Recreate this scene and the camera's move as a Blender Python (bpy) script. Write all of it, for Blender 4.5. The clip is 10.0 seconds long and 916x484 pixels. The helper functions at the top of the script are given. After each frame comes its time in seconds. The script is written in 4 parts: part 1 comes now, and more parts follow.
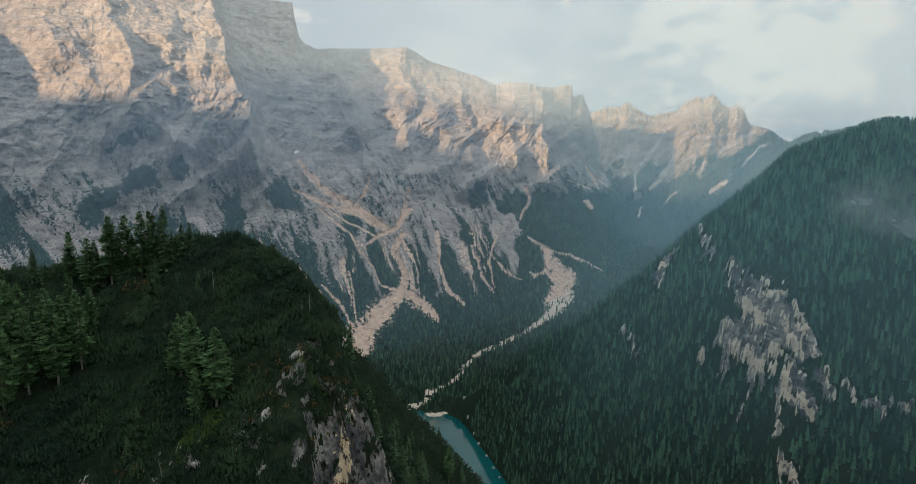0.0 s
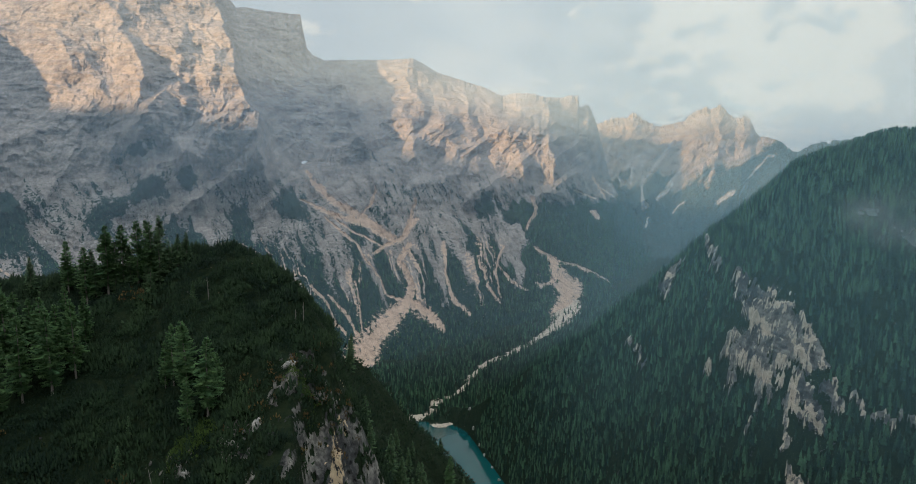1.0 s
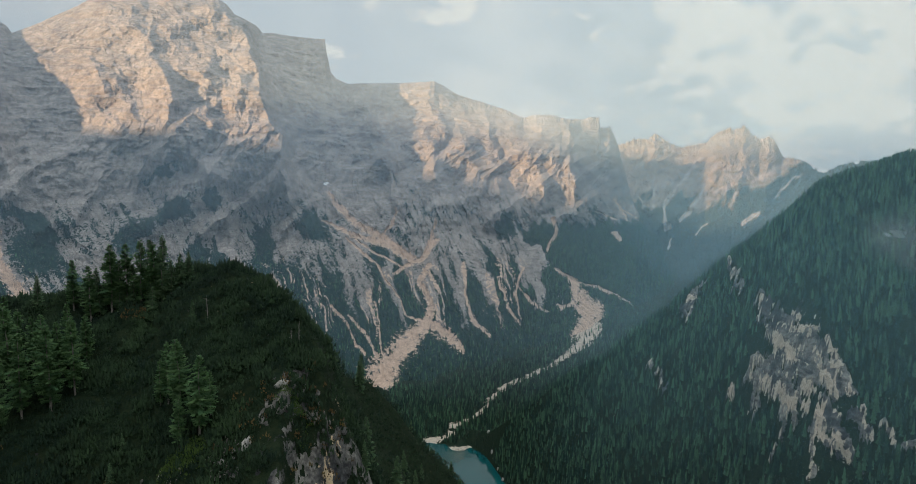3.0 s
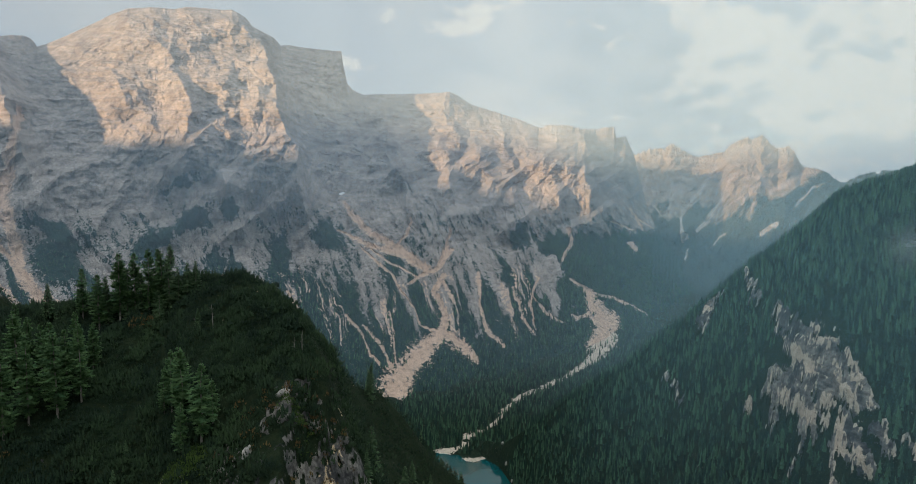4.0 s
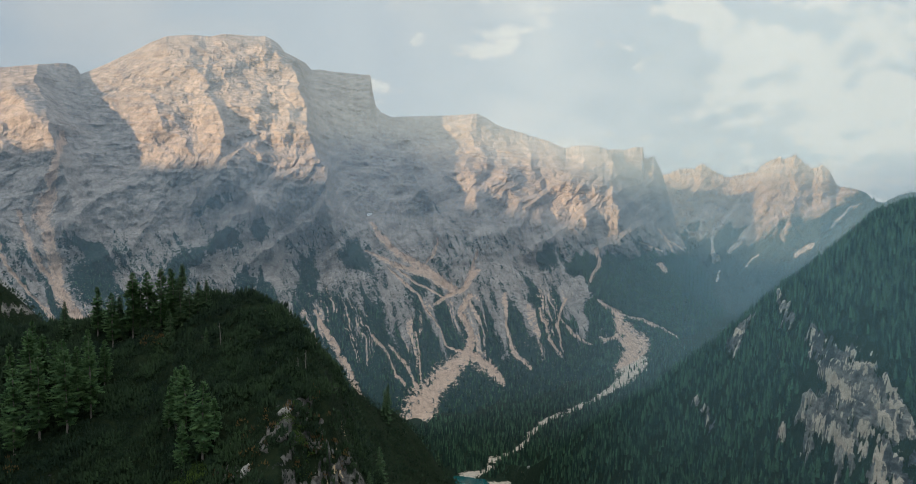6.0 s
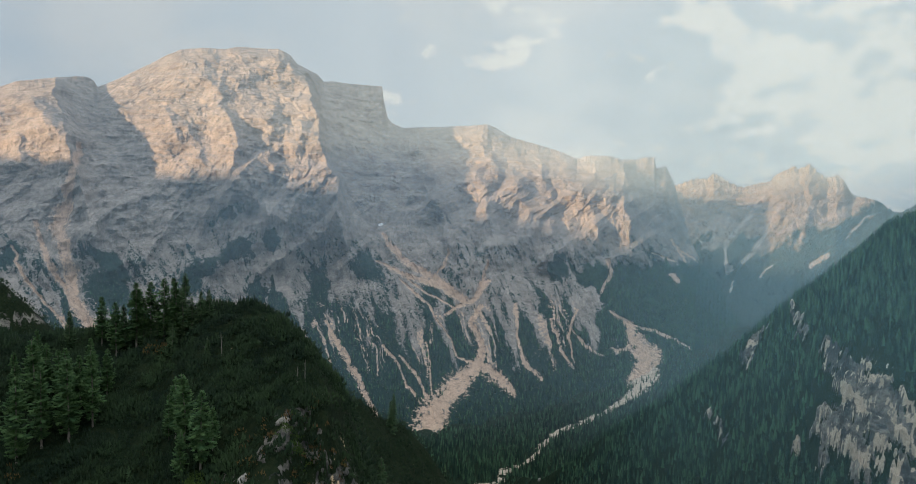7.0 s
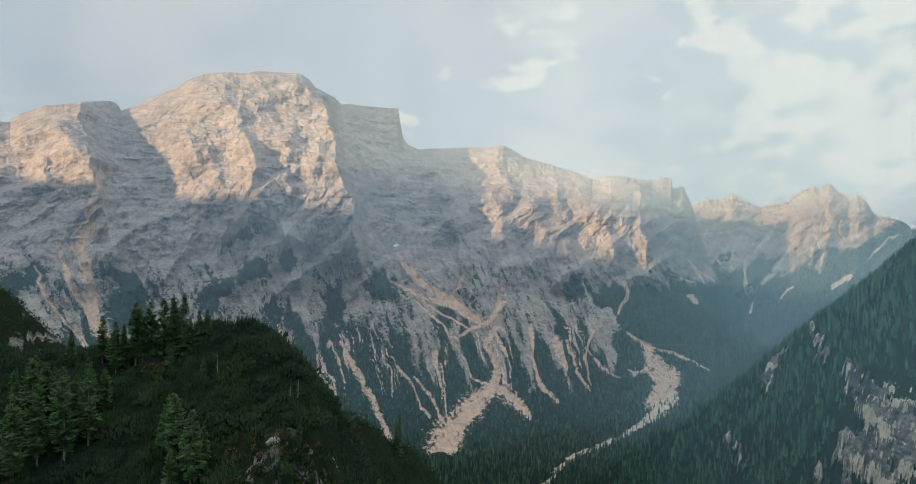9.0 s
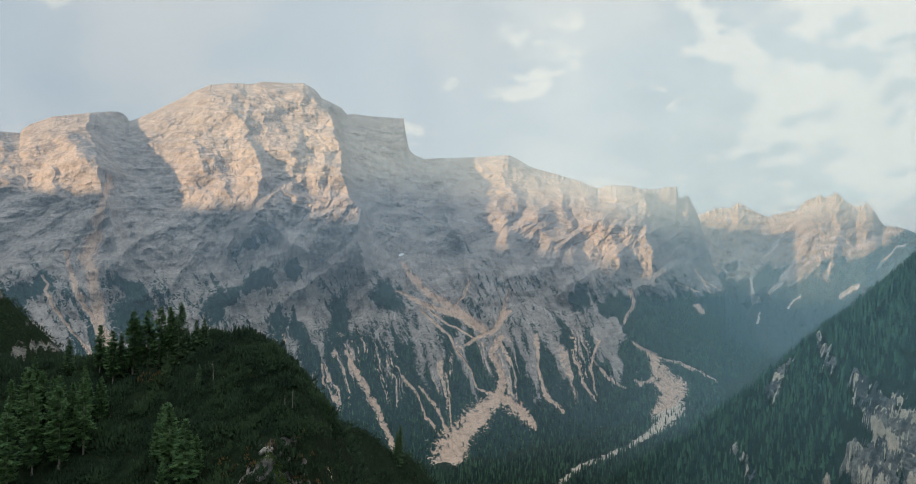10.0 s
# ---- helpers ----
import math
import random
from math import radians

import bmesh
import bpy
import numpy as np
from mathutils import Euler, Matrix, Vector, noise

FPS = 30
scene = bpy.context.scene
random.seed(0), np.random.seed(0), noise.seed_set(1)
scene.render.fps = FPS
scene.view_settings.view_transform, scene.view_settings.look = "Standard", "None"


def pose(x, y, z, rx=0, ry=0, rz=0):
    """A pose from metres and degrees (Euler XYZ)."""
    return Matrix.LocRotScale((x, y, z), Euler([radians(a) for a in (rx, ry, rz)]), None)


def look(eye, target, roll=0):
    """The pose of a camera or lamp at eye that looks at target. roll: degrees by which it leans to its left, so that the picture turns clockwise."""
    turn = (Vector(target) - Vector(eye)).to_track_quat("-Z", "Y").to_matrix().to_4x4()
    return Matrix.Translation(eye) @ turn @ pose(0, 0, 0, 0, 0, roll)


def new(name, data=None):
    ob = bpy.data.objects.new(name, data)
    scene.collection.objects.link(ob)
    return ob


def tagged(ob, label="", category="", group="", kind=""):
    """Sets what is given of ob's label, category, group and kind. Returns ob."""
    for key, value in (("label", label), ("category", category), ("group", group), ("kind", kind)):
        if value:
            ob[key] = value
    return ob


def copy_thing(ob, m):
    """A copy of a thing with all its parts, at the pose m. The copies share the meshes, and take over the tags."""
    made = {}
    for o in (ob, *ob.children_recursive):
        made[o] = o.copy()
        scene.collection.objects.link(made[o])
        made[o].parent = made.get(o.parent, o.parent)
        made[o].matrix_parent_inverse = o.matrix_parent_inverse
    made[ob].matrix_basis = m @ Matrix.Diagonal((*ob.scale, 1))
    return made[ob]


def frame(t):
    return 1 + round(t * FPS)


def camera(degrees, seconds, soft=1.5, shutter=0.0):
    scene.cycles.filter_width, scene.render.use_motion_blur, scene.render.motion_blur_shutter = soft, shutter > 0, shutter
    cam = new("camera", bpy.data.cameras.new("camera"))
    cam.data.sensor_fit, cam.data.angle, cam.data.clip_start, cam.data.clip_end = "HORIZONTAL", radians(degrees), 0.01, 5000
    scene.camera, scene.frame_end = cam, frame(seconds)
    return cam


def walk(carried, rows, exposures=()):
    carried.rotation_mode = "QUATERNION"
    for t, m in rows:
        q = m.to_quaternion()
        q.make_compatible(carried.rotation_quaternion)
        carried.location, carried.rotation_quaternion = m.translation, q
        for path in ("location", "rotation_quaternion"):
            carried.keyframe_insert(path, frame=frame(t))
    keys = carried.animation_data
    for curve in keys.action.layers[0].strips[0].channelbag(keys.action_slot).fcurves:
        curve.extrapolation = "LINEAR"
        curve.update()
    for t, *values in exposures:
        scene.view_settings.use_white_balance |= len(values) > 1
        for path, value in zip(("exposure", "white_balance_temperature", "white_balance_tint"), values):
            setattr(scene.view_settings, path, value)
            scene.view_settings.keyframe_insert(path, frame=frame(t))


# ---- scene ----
cam = camera(74.7, 10.0, soft=0.9)
EYE = 400.0
ROWS = [
    (0.0, 0.0, 0.0, 0.0, 0.0, -7.6),
    (0.5, 0.87, 0.03, -0.01, 0.22, -7.1),
    (1.0, 1.74, 0.06, -0.04, 0.66, -6.63),
    (1.5, 2.6, 0.09, -0.08, 1.15, -6.14),
    (2.0, 3.46, 0.11, -0.11, 1.62, -5.66),
    (2.5, 4.32, 0.14, -0.13, 2.11, -5.13),
    (4.0, 6.88, 0.23, -0.17, 4.16, -3.68),
    (4.5, 7.71, 0.28, -0.18, 4.94, -3.18),
    (5.0, 8.54, 0.33, -0.2, 5.56, -2.7),
    (5.5, 9.36, 0.38, -0.21, 6.18, -2.2),
    (7.0, 11.84, 0.54, -0.23, 7.88, -0.73),
    (7.5, 12.66, 0.6, -0.24, 8.31, -0.21),
    (8.0, 13.46, 0.66, -0.26, 8.73, 0.26),
    (8.5, 14.25, 0.73, -0.28, 9.13, 0.75),
    (9.0, 15.02, 0.8, -0.3, 9.43, 1.23),
    (9.5, 15.76, 0.9, -0.32, 9.68, 1.68),
    (10.0, 16.47, 1.0, -0.34, 9.96, 2.13),
]
walk(cam, [(t, pose(x, y, EYE + z, 90 + pitch, 0, yaw)) for t, x, y, z, yaw, pitch in ROWS], ((0.0, 0.05), (5.0, 0.03), (10.0, 0.13)))

# ---- sky and sun ----
SUN_BEARING, SUN_HEIGHT = -135.0, 9.0
sky = bpy.data.worlds.new("sky")
scene.world = sky
sky.use_nodes = True


def node(tree, kind, **given):
    made = tree.nodes.new(kind)
    for key, value in given.items():
        if key == "op":
            made.operation = value
        else:
            made.inputs[key].default_value = value
    return made


def build_sky(tree):
    """Pale evening sky: a thin high veil over blue, and a bank of heaped cloud in the south-west."""
    tree.nodes.clear()
    link = tree.links.new

    def sums(op, a, b=0.0, c=0.0):
        made = tree.nodes.new("ShaderNodeMath")
        made.operation = op
        for k, v in enumerate((a, b, c)):
            if isinstance(v, (float, int)):
                made.inputs[k].default_value = v
            else:
                link(v, made.inputs[k])
        return made.outputs[0]

    def between(source, low, high, to_low=0.0, to_high=1.0):
        made = node(tree, "ShaderNodeMapRange")
        made.interpolation_type = "SMOOTHSTEP"
        for key, number in (("From Min", low), ("From Max", high), ("To Min", to_low), ("To Max", to_high)):
            made.inputs[key].default_value = number
        link(source, made.inputs["Value"])
        return made.outputs[0]

    def mixed(factor, a, b):
        made = tree.nodes.new("ShaderNodeMix")
        made.data_type = "RGBA"
        for key, v in (("Factor", factor), ("A", a), ("B", b)):
            if isinstance(v, tuple):
                made.inputs[key].default_value = (*v, 1)
            elif isinstance(v, float):
                made.inputs[key].default_value = v
            else:
                link(v, made.inputs[key])
        return made.outputs["Result"]

    place = tree.nodes.new("ShaderNodeTexCoord").outputs["Generated"]
    axes = tree.nodes.new("ShaderNodeSeparateXYZ")
    link(place, axes.inputs[0])
    air = tree.nodes.new("ShaderNodeTexSky")
    air.sky_type, air.sun_disc = "NISHITA", False
    air.sun_elevation, air.sun_rotation = radians(SUN_HEIGHT), radians(SUN_BEARING)
    air.dust_density = 2.0
    scaled = node(tree, "ShaderNodeVectorMath", op="SCALE", Scale=0.1)
    link(air.outputs[0], scaled.inputs[0])
    # the clouds lie on a level sheet, so they flatten towards the horizon
    depth = sums("ADD", sums("MAXIMUM", axes.outputs["Z"], 0.0), 0.42)
    flat = tree.nodes.new("ShaderNodeCombineXYZ")
    link(sums("DIVIDE", axes.outputs["X"], depth), flat.inputs[0])
    link(sums("DIVIDE", axes.outputs["Y"], depth), flat.inputs[1])

    def clouds(scale, detail, rough, distort, shift):
        moved = node(tree, "ShaderNodeVectorMath", op="ADD")
        moved.inputs[1].default_value = shift
        link(flat.outputs[0], moved.inputs[0])
        made = node(tree, "ShaderNodeTexNoise", Scale=scale, Detail=detail, Roughness=rough, Distortion=distort)
        link(moved.outputs[0], made.inputs["Vector"])
        return made.outputs["Fac"]

    def towards(bearing, height, inner, outer):
        """1 near a direction, falling to 0 at an angle outer (degrees)."""
        a, h = radians(bearing), radians(height)
        dot = node(tree, "ShaderNodeVectorMath", op="DOT_PRODUCT")
        dot.inputs[1].default_value = (math.sin(a) * math.cos(h), math.cos(a) * math.cos(h), math.sin(h))
        link(place, dot.inputs[0])
        return between(dot.outputs["Value"], math.cos(radians(outer)), math.cos(radians(inner)))

    veil = clouds(2.0, 5.0, 0.5, 0.3, (3.1, 0.4, 0))
    heap = clouds(8.0, 8.0, 0.54, 0.15, (1.7, 5.2, 0))
    under = clouds(4.5, 6.0, 0.5, 0.2, (0.3, 2.2, 0))
    base = mixed(between(veil, 0.36, 0.62), (0.515, 0.585, 0.640), (0.625, 0.655, 0.665))
    low = between(axes.outputs["Z"], 0.26, 0.04)
    base = mixed(sums("MULTIPLY", low, 0.35), base, (0.52, 0.60, 0.66))
    colour = mixed(0.9, scaled.outputs[0], base)
    bank = sums("ADD", towards(24, 16, 5, 17), sums("ADD", sums("MULTIPLY", towards(-1, 20, 1, 7), 0.7), sums("MULTIPLY", towards(30, 6, 1, 9), 0.5)))
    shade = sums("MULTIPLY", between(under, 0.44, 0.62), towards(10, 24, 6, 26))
    colour = mixed(sums("MULTIPLY", shade, 0.7), colour, (0.41, 0.49, 0.555))
    lumps = sums("ADD", heap, sums("MULTIPLY", sums("SUBTRACT", bank, 0.80), 0.19))
    colour = mixed(sums("MULTIPLY", between(lumps, 0.46, 0.58), 0.85), colour, (0.74, 0.74, 0.70))
    back = tree.nodes.new("ShaderNodeBackground")
    link(between(axes.outputs["Z"], 0.42, 1.0, 1.0, 2.4), back.inputs["Strength"])
    link(colour, back.inputs["Color"])
    out = tree.nodes.new("ShaderNodeOutputWorld")
    link(back.outputs[0], out.inputs[0])


build_sky(sky.node_tree)
to_sun = Vector((math.sin(radians(SUN_BEARING)) * math.cos(radians(SUN_HEIGHT)),
                 math.cos(radians(SUN_BEARING)) * math.cos(radians(SUN_HEIGHT)), math.sin(radians(SUN_HEIGHT))))
sun = new("sun", bpy.data.lights.new("sun", "SUN"))
sun.data.energy, sun.data.angle, sun.data.color = 7.7, radians(1.0), (1.0, 0.66, 0.37)
sun.matrix_world = look(Vector((0, 0, 2500)) + to_sun * 100, Vector((0, 0, 2500)))

# ---- noise and land ----


def lattice(ix, iy, seed):
    h = (ix.astype(np.int64) * 374761393 + iy.astype(np.int64) * 668265263 + seed * 974634653) & 0xFFFFFFFF
    h = ((h ^ (h >> 13)) * 1274126177) & 0xFFFFFFFF
    return ((h ^ (h >> 16)) & 0xFFFF) / 65535.0


def perlin(x, y, seed=0):
    """Gradient noise, about -1 to 1."""
    x, y = np.asarray(x, float), np.asarray(y, float)
    ix, iy = np.floor(x), np.floor(y)
    fx, fy = x - ix, y - iy
    u, v = fx * fx * fx * (fx * (fx * 6 - 15) + 10), fy * fy * fy * (fy * (fy * 6 - 15) + 10)

    def corner(dx, dy):
        a = lattice(ix + dx, iy + dy, seed) * 2 * math.pi
        return np.cos(a) * (fx - dx) + np.sin(a) * (fy - dy)

    top = corner(0, 0) * (1 - u) + corner(1, 0) * u
    low = corner(0, 1) * (1 - u) + corner(1, 1) * u
    return (top * (1 - v) + low * v) * 1.4


def fbm(x, y, octaves=4, seed=0, gain=0.5):
    total, size = 0.0, 1.0
    for k in range(octaves):
        total = total + size * perlin(x * 2 ** k, y * 2 ** k, seed + 17 * k)
        size *= gain
    return total


def ridged(x, y, octaves=4, seed=0, gain=0.5):
    """Noise with sharp crests, 0 to about 1."""
    total, size, norm = 0.0, 1.0, 0.0
    for k in range(octaves):
        total = total + size * (1 - np.abs(perlin(x * 2 ** k, y * 2 ** k, seed + 31 * k)))
        norm += size
        size *= gain
    return total / norm


def pyramids(x, y, seed=0):
    """Angular relief: close-set crooked pyramids with flat faces and sharp edges, about -0.6 to 0.4."""
    ix, iy = np.floor(x), np.floor(y)
    best = np.full(np.shape(x), -9.0)
    for dx in (-1, 0, 1):
        for dy in (-1, 0, 1):
            cx, cy = ix + dx, iy + dy
            px, py = cx + lattice(cx, cy, seed), cy + lattice(cx, cy, seed + 1)
            a = lattice(cx, cy, seed + 2) * math.pi
            ex, ey = x - px, y - py
            along_it, across = np.abs(ex * np.cos(a) + ey * np.sin(a)), np.abs(ey * np.cos(a) - ex * np.sin(a))
            best = np.maximum(best, 0.6 * lattice(cx, cy, seed + 3) - 0.9 * along_it - 0.55 * across)
    return best


def smooth(a, b, x):
    f = np.clip((x - a) / (b - a), 0, 1)
    return f * f * (3 - 2 * f)


def plan(bearing, r):
    a = np.radians(bearing)
    return r * np.sin(a), r * np.cos(a)


def bearing_of(x, y):
    return np.degrees(np.arctan2(x, y)), np.hypot(x, y)


def table(rows, b, k):
    """Column k of rows against the first one, interpolated at b."""
    return np.interp(b, [q[0] for q in rows], [q[k] for q in rows])


def ridge(x, y, points, slope, power=1.0):
    """Height of a ridge: it falls off to both sides of a crest line of (x, y, z)."""
    best = np.full(np.shape(x), -1e4)
    for (ax, ay, az), (bx, by, bz) in zip(points, points[1:]):
        f = np.clip(((x - ax) * (bx - ax) + (y - ay) * (by - ay)) / ((bx - ax) ** 2 + (by - ay) ** 2), 0, 1)
        d = np.hypot(x - ax - f * (bx - ax), y - ay - f * (by - ay))
        best = np.maximum(best, az + f * (bz - az) - slope * d ** power)
    return best


def sheet(name, x, y, z, material, attributes=(), crisp=False):
    """A surface over a grid of rows and columns, with named point values for its material."""
    rows, cols = x.shape
    me = bpy.data.meshes.new(name)
    index = np.arange(rows * cols).reshape(rows, cols)
    quads = np.stack([index[:-1, :-1], index[:-1, 1:], index[1:, 1:], index[1:, :-1]], -1).reshape(-1, 4)
    me.vertices.add(rows * cols)
    me.vertices.foreach_set("co", np.stack([x, y, z], -1).astype(np.float32).ravel())
    me.loops.add(quads.size)
    me.loops.foreach_set("vertex_index", quads.astype(np.int32).ravel())
    me.polygons.add(len(quads))
    me.polygons.foreach_set("loop_start", np.arange(0, quads.size, 4, dtype=np.int32))
    me.polygons.foreach_set("use_smooth", np.full(len(quads), not crisp))
    me.update(calc_edges=True)
    for key, value in attributes:
        me.attributes.new(key, "FLOAT", "POINT").data.foreach_set("value", np.asarray(value, np.float32).ravel())
    me.materials.append(material)
    ob = new(name, me)
    return ob


# near knoll: bearing, distance and height below the eye of its crest
KNOLL = [(-62, 120, -13.6), (-47, 112, -15.6), (-39, 108, -16.6), (-34, 106, -16.2), (-30, 104, -15.2), (-27.3, 103, -14), (-24.5, 100, -12.2), (-21.6, 98, -11.9), (-18.2, 93, -13.3), (-15.7, 88, -15.8), (-13.6, 84, -18.6), (-11.8, 80, -22.1), (-11.2, 78, -25.1)]
SPUR = [(-62, 128, -24), (-50, 146, -34), (-34, 190, -61), (-30, 203, -84), (-19.5, 227, -113), (-6.2, 250, -146), (4.5, 272, -170), (40, 330, -235), (80, 400, -330)]
SHOULDER = [(-157, 186, -33), (-168, 174, -9), (-200, 180, 6), (-300, 200, 40), (-420, 230, 90)]
# forested hill: its crest, and its foot at the lake
HILL_CREST = [(-4, 1000, -400), (0.9, 900, -365), (3.8, 850, -315), (6.6, 810, -266), (9.4, 775, -228), (12.2, 748, -196), (14.8, 745, -163), (17.3, 745, -136), (19.8, 748, -103), (22.1, 750, -74), (26.1, 740, -27), (28.6, 750, 5), (30.6, 770, 17), (32.2, 790, 24), (33.7, 800, 34), (35.1, 810, 39), (36.9, 820, 37), (45, 850, 21), (60, 900, 60), (80, 900, 80)]
HILL_FOOT = [(-4, 985), (0.4, 885), (2.1, 808), (5.1, 703), (9, 600), (13, 520), (20, 420), (30, 330), (45, 260), (60, 230), (80, 230)]


def knoll_height(x, y):
    """The knoll with its cliff, the spur behind it and the shoulder beside it."""
    b, r = bearing_of(x, y)
    rc, zc = table(KNOLL, b, 1), table(KNOLL, b, 2)
    front, back = np.maximum(rc - r, 0), np.maximum(r - rc, 0)
    side = np.maximum(b + 11.6, 0) * math.pi / 180 * r
    z = zc - 0.42 * front - 0.012 * front ** 1.75 - 0.25 * back - 0.006 * back ** 2 - 2.6 * side - 1.0 * np.maximum(77 - r, 0) * smooth(-15.5, -13, b)
    z = z + 0.9 * fbm(x / 9, y / 9, 3, 5)
    other = np.maximum(ridge(x, y, SPUR, 1.25) + 2.5 * fbm(x / 22, y / 22, 3, 9), ridge(x, y, SHOULDER, 1.5) + 4 * fbm(x / 30, y / 30, 4, 11))
    return EYE + np.maximum(z, other)


def hill_height(x, y):
    b, r = bearing_of(x, y)
    rc, zc, rf = table(HILL_CREST, b, 1), table(HILL_CREST, b, 2), table(HILL_FOOT, b, 1)
    f = (r - rf) / np.maximum(rc - rf, 1)
    back = np.maximum(r - rc, 0)
    inside = np.clip(f, -0.3, 1)
    bow = 0.28 * smooth(14, 26, b)
    rise = inside + bow * np.sin(np.clip(inside, 0, 1) * math.pi)
    z = -402 + (zc + 402) * rise - 0.5 * back
    rough = 7 * fbm(x / 60, y / 60, 4, 21) * np.clip(np.minimum(f * 3, (1 - f) * 5), 0.0, 1)
    return EYE + z + rough


def valley_height(x, y):
    """The valley floor with the lake's hollow."""
    b, r = bearing_of(x, y)
    shore = np.interp(b, [-20, -6, -2, 0, 2], [900, 945, 925, 930, 940])
    return np.where(r > shore, 1.0 + 0.07 * (r - shore), (r - shore) * 0.06) + 1.2 * fbm(x / 80, y / 80, 3, 3)

# ---- materials ----


def material(name):
    made = bpy.data.materials.new(name)
    made.use_nodes = True
    made.node_tree.nodes.clear()
    return made, made.node_tree


def ramp(tree, source, stops):
    made = tree.nodes.new("ShaderNodeValToRGB")
    for k, (at, colour) in enumerate(stops):
        e = made.color_ramp.elements[k] if k < 2 else made.color_ramp.elements.new(at)
        e.position, e.color = at, (*colour, 1) if len(colour) == 3 else colour
    tree.links.new(source, made.inputs[0])
    return made.outputs[0]


def blend(tree, factor, a, b, kind="MIX"):
    made = tree.nodes.new("ShaderNodeMix")
    made.data_type, made.blend_type = "RGBA", kind
    for key, value in (("Factor", factor), ("A", a), ("B", b)):
        if isinstance(value, (tuple, float, int)):
            made.inputs[key].default_value = (*value, 1) if isinstance(value, tuple) else value
        else:
            tree.links.new(value, made.inputs[key])
    return made.outputs["Result"]


def grain(tree, vector, size, detail=6.0, rough=0.6, stretch=(1, 1, 1), distort=0.0, tilt=(0, 0, 0)):
    """Noise whose features are about size metres across."""
    m = tree.nodes.new("ShaderNodeMapping")
    m.inputs["Scale"].default_value = tuple(s / size for s in stretch)
    m.inputs["Rotation"].default_value = tilt
    tree.links.new(vector, m.inputs["Vector"])
    made = node(tree, "ShaderNodeTexNoise", Scale=1.0, Detail=detail, Roughness=rough, Distortion=distort)
    tree.links.new(m.outputs[0], made.inputs["Vector"])
    return made.outputs["Fac"]


def blocks(tree, vector, size, stretch=(1, 1, 1), tilt=(0, 0, 0)):
    """A random tone for each angular block of about size metres."""
    m = tree.nodes.new("ShaderNodeMapping")
    m.inputs["Scale"].default_value = tuple(s / size for s in stretch)
    m.inputs["Rotation"].default_value = tilt
    tree.links.new(vector, m.inputs["Vector"])
    made = node(tree, "ShaderNodeTexVoronoi", Scale=1.0)
    tree.links.new(m.outputs[0], made.inputs["Vector"])
    parts = tree.nodes.new("ShaderNodeSeparateColor")
    tree.links.new(made.outputs["Color"], parts.inputs[0])
    return parts.outputs[0]


def value(tree, name):
    made = tree.nodes.new("ShaderNodeAttribute")
    made.attribute_name = name
    return made.outputs["Fac"]


def calc(tree, op, a, b=0.0, c=0.0):
    made = tree.nodes.new("ShaderNodeMath")
    made.operation = op
    for k, v in enumerate((a, b, c)):
        if isinstance(v, (float, int)):
            made.inputs[k].default_value = v
        else:
            tree.links.new(v, made.inputs[k])
    return made.outputs[0]


def finish(tree, colour, rough=0.9, relief=None, strength=0.5, distance=1.0, gloss=0.2):
    p = node(tree, "ShaderNodeBsdfPrincipled", Roughness=rough)
    p.inputs["Specular IOR Level"].default_value = gloss
    tree.links.new(colour, p.inputs["Base Color"])
    if relief is not None:
        bump = node(tree, "ShaderNodeBump", Strength=strength, Distance=distance)
        tree.links.new(relief, bump.inputs["Height"])
        tree.links.new(bump.outputs[0], p.inputs["Normal"])
    out = tree.nodes.new("ShaderNodeOutputMaterial")
    tree.links.new(p.outputs[0], out.inputs[0])


